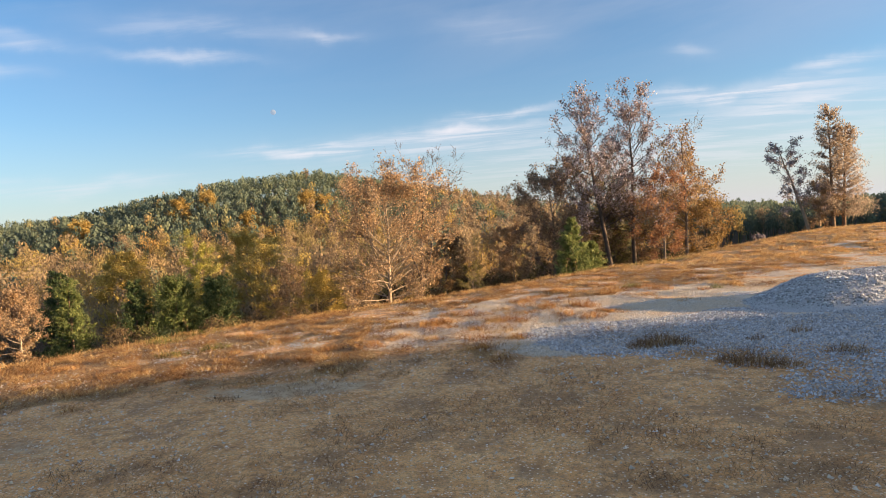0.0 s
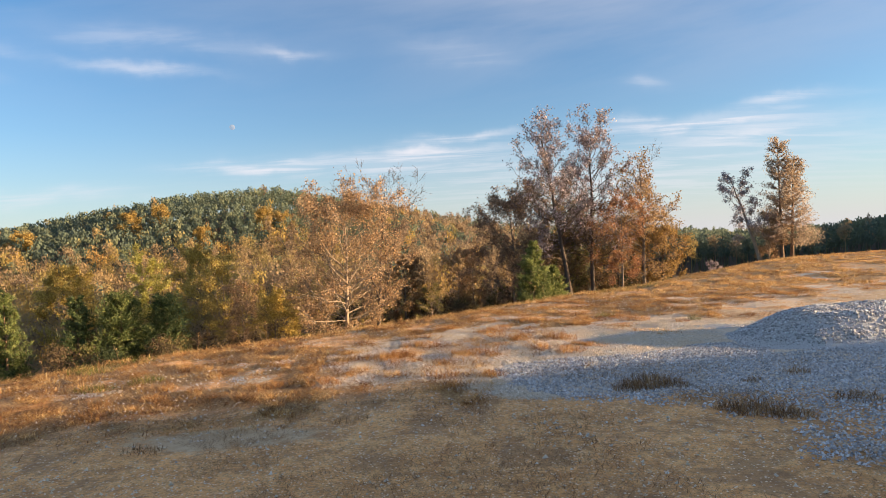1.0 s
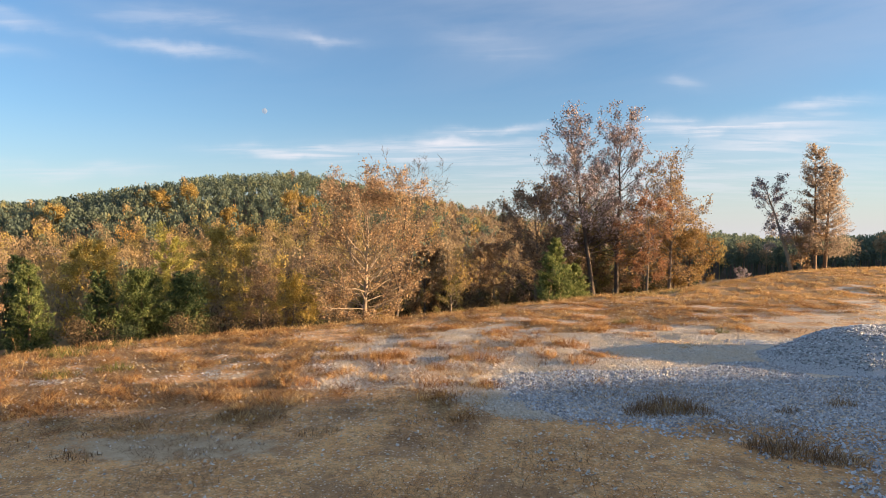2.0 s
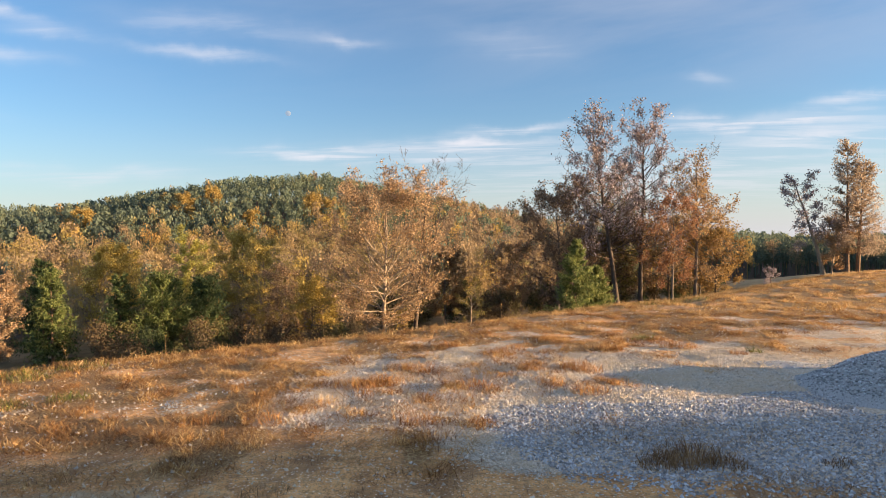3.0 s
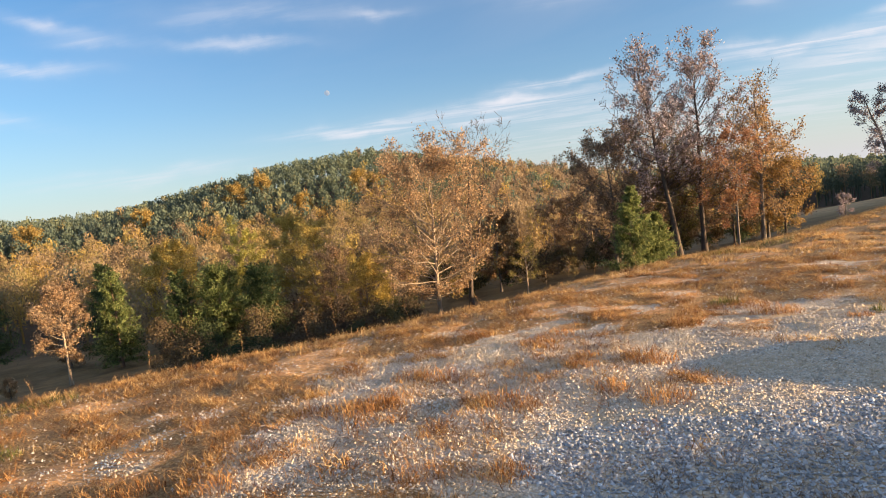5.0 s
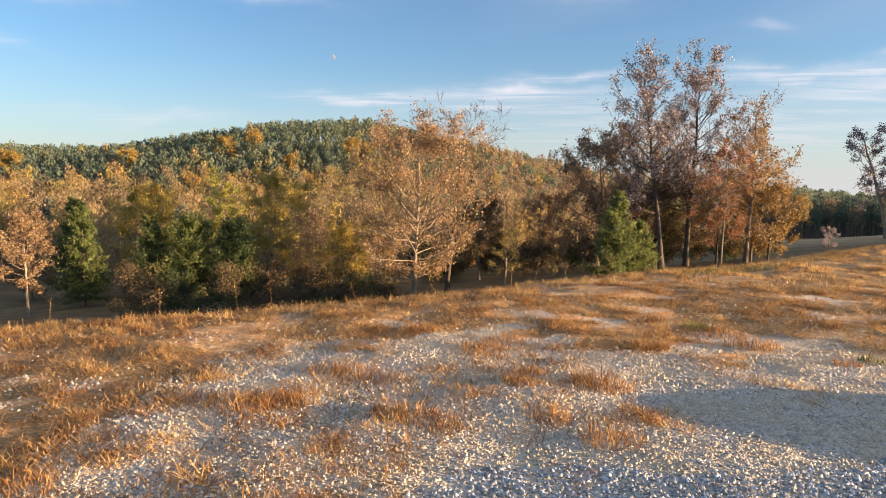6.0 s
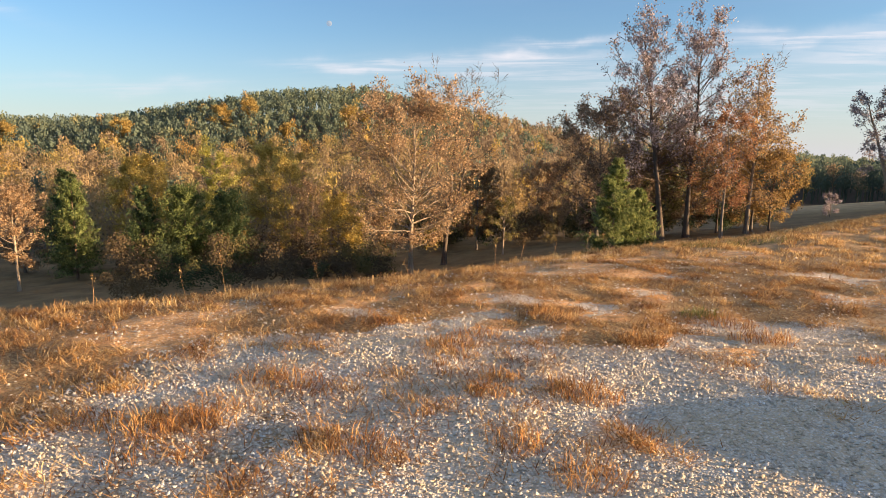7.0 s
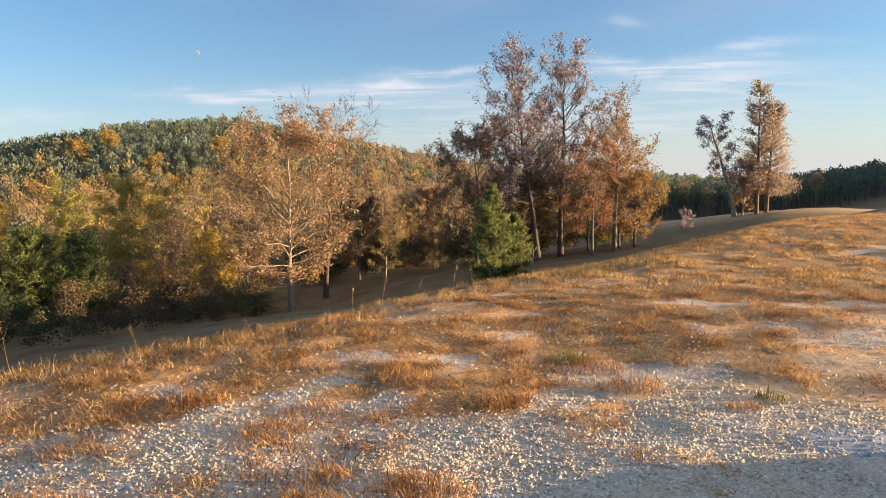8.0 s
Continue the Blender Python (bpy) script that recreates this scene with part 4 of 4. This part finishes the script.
def make_moon():
    bm = bmesh.new()
    bmesh.ops.create_uvsphere(bm, u_segments=24, v_segments=14, radius=13)
    me = bpy.data.meshes.new("moon")
    bm.to_mesh(me)
    bm.free()
    m = Nodes("moon_light")
    m.done((0.03, 0.03, 0.03), 1.0)
    m.put(m.bsdf.inputs["Emission Color"], m.ramp(m.noise(m.local(), 0.09, 3), (0.42, (0.36, 0.49, 0.67)), (0.58, (0.47, 0.57, 0.69))))
    m.bsdf.inputs["Emission Strength"].default_value = 0.26
    me.materials.append(m.mat)
    ob = new("moon", me)
    ob.location = MOON
    return tagged(ob, "pale daytime moon in the blue evening sky", "moon")


MOON = (-1005, 3000, 585)
make_moon()

# ---- gravel ----


def stone_shapes(r, n):
    """n broken stones about one wide, as 8-sided lumps: n x 6 corners."""
    v = np.array([(1, 0, 0), (-1, 0, 0), (0, 1, 0), (0, -1, 0), (0, 0, 1), (0, 0, -1)], float) * 0.5
    s = v[None] * r.uniform(0.55, 1.25, (n, 6, 1)) + r.normal(size=(n, 6, 3)) * 0.09
    return s


STONE_FACES = np.array([(0, 2, 4), (2, 1, 4), (1, 3, 4), (3, 0, 4), (2, 0, 5), (1, 2, 5), (3, 1, 5), (0, 3, 5)])


def random_turns(r, n):
    q = unit(r.normal(size=(n, 4)))
    w, x, y, z = q.T
    return np.stack([np.stack([1 - 2 * (y * y + z * z), 2 * (x * y - z * w), 2 * (x * z + y * w)], -1),
                     np.stack([2 * (x * y + z * w), 1 - 2 * (x * x + z * z), 2 * (y * z - x * w)], -1),
                     np.stack([2 * (x * z - y * w), 2 * (y * z + x * w), 1 - 2 * (x * x + y * y)], -1)], 1)


def stones_mesh(name, r, places, size, material, flat=0.55):
    n = len(places)
    s = stone_shapes(r, n) * size[:, None, None]
    s = np.einsum("nij,nkj->nki", random_turns(r, n), s) * np.array((1, 1, flat)) + places[:, None]
    f = STONE_FACES[None] + (np.arange(n) * 6)[:, None, None]
    return from_arrays(name, s.reshape(-1, 3), f.reshape(-1, 3), material)


def bedded_stones(name, r, places, size, material):
    """Broken stones bedded in the ground: only their upper faces show."""
    n = len(places)
    a = r.uniform(0, 6.283, n)[:, None] + np.arange(4) * 1.571 + r.normal(size=(n, 4)) * 0.3
    q = r.uniform(0.35, 0.75, (n, 4))
    rim = np.stack([np.cos(a) * q, np.sin(a) * q * 0.8, r.uniform(-0.12, 0.14, (n, 4))], -1)
    top = np.concatenate([r.normal(size=(n, 1, 2)) * 0.24, r.uniform(0.3, 0.75, (n, 1, 1))], -1)
    v = np.concatenate([rim, top], 1) * size[:, None, None] + places[:, None]
    f = np.array([(0, 1, 4), (1, 2, 4), (2, 3, 4), (3, 0, 4)])[None] + (np.arange(n) * 5)[:, None, None]
    return from_arrays(name, v.reshape(-1, 3), f.reshape(-1, 3), material)


def pile_height(x, y):
    """The heap of gravel: a long low mound with a flat, uneven top, and a tail that runs off to its side."""
    u, v = (x - PILE[0]), (y - PILE[1])
    edge = 1 + 0.25 * (fractal(x, y, 0.8, 51) - 0.5)
    q = ((np.abs(u) / 2.3) ** 3 + (np.abs(v) / np.where(v < 0, 0.98, 0.92)) ** 3) ** (1 / 3) * edge
    body = 0.385 * (1 - smooth(q, 0.42, 1.05)) * (0.85 + 0.3 * fractal(x, y, 1.1, 55))
    tail = 0.05 * blob(x, y, 4.0, 8.2, 0.55, 0.28) + 0.035 * blob(x, y, 5.2, 6.2, 1.6, 0.5)
    return body + tail + (fractal(x, y, 0.25, 52, 2) - 0.5) * 0.05 * (body > 0.02)


def make_gravel():
    r = np.random.default_rng(77)
    n = 380000
    x, y = r.uniform(-4.5, 9.5, n), r.uniform(2.6, 13, n)
    g = zone_gravel(x, y)
    keep = r.random(n) < smooth(g, 0.30, 0.62) * (0.95 - 0.6 * smooth(y, 8.5, 12))
    x, y = x[keep], y[keep]
    sz = 0.011 + 0.021 * r.random(len(x)) ** 1.8
    k = ~((np.abs(x - PILE[0]) < 2.0) & (np.abs(y - PILE[1]) < 0.9)) & (r.random(len(x)) < 1 - 0.65 * smooth(y, 8, 10) - 0.6 * blob(x, y, 3.1, 7.6, 1.1, 0.55))
    x, y, sz = x[k], y[k], sz[k]
    lie = (x - 0.6) * 0.81 + (y - 5.3) * 0.3 + (fractal(x, y, 0.7, 17) - 0.5) * 1.6
    # the shaded side of the yard, which gets the blue-tinted stone
    clean_shade = (lie > 0) & (y < 5.9 + 0.25 * x + (fractal(x, y, 0.9, 19) - 0.5) * 1.2)
    sz = np.where(clean_shade, sz * 1.05 + 0.002, sz * 0.9)
    p = np.stack([x, y, height(x, y) + sz * 0.12], 1)
    ob = new("gravel", bedded_stones("gravel", r, p[~clean_shade], sz[~clean_shade], STONE))
    tagged(ob, "loose dusty pale crushed stone strewn among the grass", "gravel", kind="stuff")
    ob = new("coarse_gravel", bedded_stones("coarse_gravel", r, p[clean_shade], sz[clean_shade], CLEAN_SHADE_STONE))
    tagged(ob, "coarse crushed stone spread over the yard, tinted with the blue of shade", "gravel", kind="stuff")
    m = 70000
    x, y = r.uniform(-6, 12, m), r.uniform(-0.5, 14, m)
    k = r.random(m) < 0.25 + 0.75 * smooth(fractal(x, y, 0.8, 23), 0.42, 0.62)
    x, y = x[k], y[k]
    sz = 0.007 + 0.026 * r.random(len(x)) ** 3.5
    p = np.stack([x, y, height(x, y) + sz * 0.15], 1)
    ob = new("pebbles", bedded_stones("pebbles", r, p, sz, STONE))
    tagged(ob, "small pale pebbles scattered on bare dirt", "pebbles", kind="stuff")


def make_pile():
    r = np.random.default_rng(78)
    base = thing("gravel_pile", *PILE)
    o = np.array(base.location)
    xs, ys = np.linspace(-2.9, 2.6, 90), np.linspace(-1.7, 1.9, 60)
    gx, gy = np.meshgrid(xs + PILE[0], ys + PILE[1])
    h = pile_height(gx, gy)
    z = height(gx, gy) + h - 0.03
    v = np.stack([gx.ravel(), gy.ravel(), z.ravel()], 1) - o
    i = (np.arange(59)[:, None] * 90 + np.arange(89)).ravel()
    part("mound", from_arrays("mound", v, np.stack([i, i + 1, i + 91, i + 90], 1), CLEAN_SHADE_STONE, None, True), base)
    n = 42000
    x, y = r.uniform(PILE[0] - 2.9, PILE[0] + 2.6, n), r.uniform(PILE[1] - 1.7, PILE[1] + 1.9, n)
    h = pile_height(x, y)
    k = h > 0.015
    x, y, h = x[k], y[k], h[k]
    sz = (0.016 + 0.028 * r.random(len(x)) ** 1.5) * np.clip(h / 0.12, 0.45, 1)
    p = np.stack([x, y, height(x, y) + h - 0.03 + sz * 0.2], 1) - o
    tagged(part("loose_stone", stones_mesh("loose_stone", r, p, sz, CLEAN_SHADE_STONE, 0.85), base), kind="stuff")
    return tagged(base, "low heap of crushed stone dumped in the yard, tinted with the blue of shade", "gravel pile")


make_gravel()
make_pile()

# ---- grass and weeds ----


def straws(r, roots, tall, wide, lean):
    """Thin single straws, each one slim tapered face."""
    n = len(roots)
    a = r.uniform(0, 6.283, n)
    b = a + 1.57 + r.normal(size=n) * 0.7
    l = lean * r.uniform(0.15, 1.4, n)
    top = roots + np.stack([np.cos(a) * tall * l, np.sin(a) * tall * l, tall], 1)
    s = np.stack([np.cos(b), np.sin(b), 0 * b], 1) * wide[:, None] / 2
    return np.stack([roots - s, roots + s, top + s * 0.25, top - s * 0.25], 1).reshape(-1, 3), np.arange(4 * n).reshape(-1, 4)


def blades(r, roots, tall, wide, lean, droop=0.35):
    """Bent blades of two quads each, standing at the given places."""
    n = len(roots)
    a = r.uniform(0, 6.283, n)
    out = np.stack([np.cos(a), np.sin(a), 0 * a], 1)
    side = np.stack([-np.sin(a + r.normal(size=n)), np.cos(a + r.normal(size=n)), 0 * a], 1)
    h, l = tall[:, None], (lean * r.uniform(0.2, 1.4, n))[:, None]
    up = np.array((0, 0, 1.0))
    mid = roots + up * h * 0.58 + out * h * l * 0.4
    top = roots + up * h * (1 - droop * l) + out * h * l * 1.1
    s = side * wide[:, None] / 2
    v = np.stack([roots - s, roots + s, mid + s * 0.8, mid - s * 0.8, top + s * 0.15, top - s * 0.15], 1).reshape(-1, 3)
    i = (np.arange(n) * 6)[:, None]
    f = np.concatenate([i + np.array((0, 1, 2, 3)), i + np.array((3, 2, 4, 5))])
    return v, f


def sward(name, r, x, y, per, spread, tall, wide, lean, material, label):
    """Tufts of grass at the given places, all in one mesh."""
    k = np.repeat(np.arange(len(x)), r.poisson(per, len(x)))
    rx, ry = x[k] + r.normal(size=len(k)) * spread, y[k] + r.normal(size=len(k)) * spread
    size = r.uniform(0.55, 1.35, len(x))[k]
    h = tall * size * r.uniform(0.45, 1.2, len(k))
    v, f = straws(r, np.stack([rx, ry, height(rx, ry) - 0.005], 1), h, wide * r.uniform(0.7, 1.4, len(k)), lean)
    return tagged(new(name, from_arrays(name, v, f, material)), label, "grass", kind="stuff")


def thatch(name, r, x, y, per, spread, long, wide, material, label):
    """Matted dead grass: short blades that lie nearly flat in every direction."""
    k = np.repeat(np.arange(len(x)), r.poisson(per, len(x)))
    px, py = x[k] + r.normal(size=len(k)) * spread, y[k] + r.normal(size=len(k)) * spread
    a = r.uniform(0, 6.283, len(k))
    l = long * r.uniform(0.5, 1.4, len(k))
    way = np.stack([np.cos(a) * l, np.sin(a) * l, l * r.uniform(0.05, 0.75, len(k))], 1)
    root = np.stack([px, py, height(px, py) + r.uniform(0.0, 0.014, len(k))], 1)
    s = np.stack([-np.sin(a), np.cos(a), 0 * a], 1) * (wide * r.uniform(0.6, 1.4, len(k)))[:, None] / 2
    v = np.stack([root - s, root + s, root + way + s * 0.3, root + way - s * 0.3], 1).reshape(-1, 3)
    return tagged(new(name, from_arrays(name, v, np.arange(len(v)).reshape(-1, 4), material)), label, "grass", kind="stuff")


def make_grass():
    r = np.random.default_rng(91)
    n = 110000
    x, y = r.uniform(-11, 22, n), r.uniform(-1.5, 32, n)
    g = zone_grass(x, y)
    d = beyond(x, y)
    k = (r.random(n) < smooth(g, 0.22, 0.62)) & (d < 3.0) & (np.hypot(x, y - 3) < 27)
    x, y = x[k], y[k]
    near = y < 13
    lots = near & (r.random(len(x)) < 0.62)
    thatch("dry_thatch", r, x[lots], y[lots], 12, 0.065, 0.06, 0.0055, RUST, "matted rust-brown dead grass lying over the yard")
    tuft = fractal(x, y, 0.42, 71, 2)
    up = near & (tuft > 0.46) & (r.random(len(x)) < 0.42)
    sward("dry_grass", r, x[up], y[up], 34, 0.042, 0.040, 0.0055, 1.7, STRAW, "short dry orange straw grass covering the yard")
    far = ~near & (tuft > 0.44) & (r.random(len(x)) < 0.5)
    sward("dry_grass", r, x[far], y[far], 20, 0.055, 0.055, 0.010, 1.1, STRAW, "dry orange straw grass on the brow")
    q = near & (g[k] > 0.3) & (r.random(len(x)) < 0.045) & (y > 4.6)
    sward("tussocks", r, x[q], y[q], 80, 0.075, 0.058, 0.0055, 1.6, RUST, "rust-brown tussocks of dead grass dotted over the yard")
    q = near & (g[k] > 0.3) & (r.random(len(x)) < 0.03) & (y > 4.6)
    sward("tussocks", r, x[q], y[q], 70, 0.07, 0.055, 0.005, 1.5, STRAW, "golden tussocks of dry grass dotted over the yard")
    # taller fringe along the brow
    m = 2600
    x = r.uniform(-12, 18, m)
    y = np.interp(x, CREST[:, 0], CREST[:, 1]) + r.normal(size=m) * 0.7 + 0.2
    sward("brow_grass", r, x, y, 14, 0.05, 0.085, 0.005, 0.9, STRAW, "longer dry grass along the brow of the slope")
    n = 13000
    x, y = r.uniform(-7, 6, n), r.uniform(-1, 5.8, n)
    k = fractal(x, y, 0.9, 61) > 0.50
    x, y = x[k], y[k]
    thatch("thin_weeds", r, x, y, 12, 0.08, 0.036, 0.0035, WEED, "thin flattened brown weeds on worn dirt")
    k = r.random(len(x)) < 0.09
    sward("thin_weeds", r, x[k], y[k], 22, 0.05, 0.038, 0.0028, 1.4, WEED, "thin brown weeds on worn dirt")


TUFT_LABEL = {"rust": "dry rust-coloured grass clump growing out of the gravel", "green": "clump of green and yellow grass in dry turf", "weed": "dull brown weed clump in the gravel"}


def clump(x, y, wide, tall, count, look_, seed):
    r = np.random.default_rng(seed)
    base = new("grass_clump")
    base.empty_display_size = 0.05
    z = float(height(x, y))
    base.location = (x, y, z)
    a, q = r.uniform(0, 6.283, count), np.sqrt(r.random(count)) * wide * 0.5
    rx, ry = np.cos(a) * q, np.sin(a) * q * 0.7
    roots = np.stack([rx, ry, height(rx + x, ry + y) - z - 0.006], 1)
    v, f = blades(r, roots, tall * r.uniform(0.35, 1.15, count) * (1.1 - q / wide), 0.0038 * r.uniform(0.6, 1.5, count), 0.9)
    tagged(part("blade_tuft", from_arrays("blade_tuft", v, f, {"rust": RUST, "green": GREEN, "weed": WEED}[look_]), base), kind="stuff")
    return tagged(base, TUFT_LABEL[look_], "grass clump", look_ + " clumps")


def stalk(x, y, tall, seed):
    r = np.random.default_rng(seed)
    base = thing("weed_stalk", x, y)
    t = Tubes()
    stem = bend(r, (0, 0, -0.02), (r.normal() * 0.12, r.normal() * 0.12, 1), tall, 6, 0.1, 0.07)
    t.add(stem, np.linspace(0.003, 0.0013, 6), 4)
    for k in range(3):
        t.add(bend(r, stem[3 + k % 3], (r.normal(), r.normal(), 1.2), tall * 0.22, 3, 0.2, 0.2), (0.002, 0.0017, 0.001), 3)
    part("stem", t.mesh("stem", WEED), base)
    c = stem[-1] + r.normal(size=(16, 3)) * np.array((0.012, 0.012, 0.03))
    v, q = leaf_quads(r, c, 0.008)
    tagged(part("seed_head", from_arrays("seed_head", v, q, STRAW), base), kind="stuff")
    return tagged(base, "thin dry weed stalk standing on the brow", "weed", "weed stalks")


make_grass()

CLUMPS = ((1.5, 7.75, 0.5, 0.2, 130, "rust"), (1.45, 6.72, 0.4, 0.16, 90, "rust"), (0.3, 6.85, 0.42, 0.17, 100, "rust"), (0.05, 6.95, 0.3, 0.13, 70, "rust"),
          (-0.95, 6.85, 0.5, 0.17, 130, "rust"), (-0.75, 7.0, 0.42, 0.17, 110, "rust"), (-1.3, 6.9, 0.4, 0.14, 80, "rust"), (-0.65, 7.7, 0.4, 0.16, 80, "rust"), (-0.4, 7.72, 0.4, 0.16, 80, "rust"),
          (3.0, 9.2, 0.55, 0.18, 130, "rust"), (2.9, 9.75, 0.5, 0.16, 110, "rust"), (2.7, 10.0, 0.4, 0.15, 90, "green"), (0.9, 7.65, 0.32, 0.12, 70, "rust"), (2.0, 8.95, 0.42, 0.13, 90, "rust"),
          (0.95, 7.9, 0.3, 0.12, 60, "rust"), (1.1, 7.0, 0.3, 0.12, 60, "rust"), (1.9, 5.0, 0.5, 0.22, 200, "weed"), (1.68, 4.92, 0.36, 0.16, 110, "weed"), (2.12, 4.9, 0.32, 0.15, 90, "weed"),
          (2.95, 5.0, 0.22, 0.1, 40, "weed"), (3.5, 5.2, 0.3, 0.14, 60, "weed"), (2.5, 3.95, 0.5, 0.2, 190, "weed"), (3.5, 4.2, 0.5, 0.15, 110, "weed"), (2.75, 3.8, 0.36, 0.15, 110, "weed"), (2.33, 4.1, 0.3, 0.13, 70, "weed"),
          (-5.2, 7.5, 0.7, 0.14, 130, "green"), (-5.0, 8.2, 0.8, 0.15, 130, "green"), (-4.4, 6.2, 0.5, 0.13, 90, "green"), (-3.9, 6.45, 0.5, 0.14, 110, "green"), (-5.6, 7.95, 0.6, 0.15, 110, "green"),
          (-1.5, 5.65, 0.4, 0.14, 90, "rust"), (-2.05, 5.7, 0.4, 0.14, 90, "rust"), (-0.2, 5.7, 0.45, 0.14, 90, "rust"), (0.0, 5.3, 0.4, 0.12, 80, "weed"), (0.4, 5.7, 0.3, 0.12, 60, "rust"),
          (-2.6, 3.7, 0.4, 0.1, 60, "weed"), (-1.8, 4.75, 0.35, 0.1, 60, "weed"), (-1.0, 4.3, 0.35, 0.09, 60, "weed"), (3.6, 8.7, 0.25, 0.12, 60, "rust"), (3.85, 8.85, 0.25, 0.12, 60, "green"),
          (1.25, 9.6, 0.5, 0.15, 110, "rust"), (0.7, 8.9, 0.45, 0.14, 90, "rust"), (0.5, 8.6, 0.4, 0.14, 90, "rust"), (-0.2, 9.2, 0.5, 0.15, 100, "rust"), (4.0, 14.9, 1.2, 0.16, 160, "green"), (5.0, 15.6, 1.2, 0.16, 160, "green"))
for n_, (x_, y_, w_, h_, c_, k_) in enumerate(CLUMPS):
    clump(x_, y_, w_, h_, int(c_ * 2.2), k_, 300 + n_)
for n_, (x_, h_) in enumerate(((-2.6, 0.42), (-2.3, 0.5), (-5.2, 0.3), (-4.3, 0.32), (-3.3, 0.35), (0.6, 0.34), (0.9, 0.45), (1.4, 0.3), (-0.4, 0.26), (-1.4, 0.3), (2.2, 0.36), (1.9, 0.4), (-5.9, 0.28), (3.0, 0.3))):
    stalk(x_, float(np.interp(x_, CREST[:, 0], CREST[:, 1])) + 0.1 * (n_ % 4) - 0.2, h_, 400 + n_)
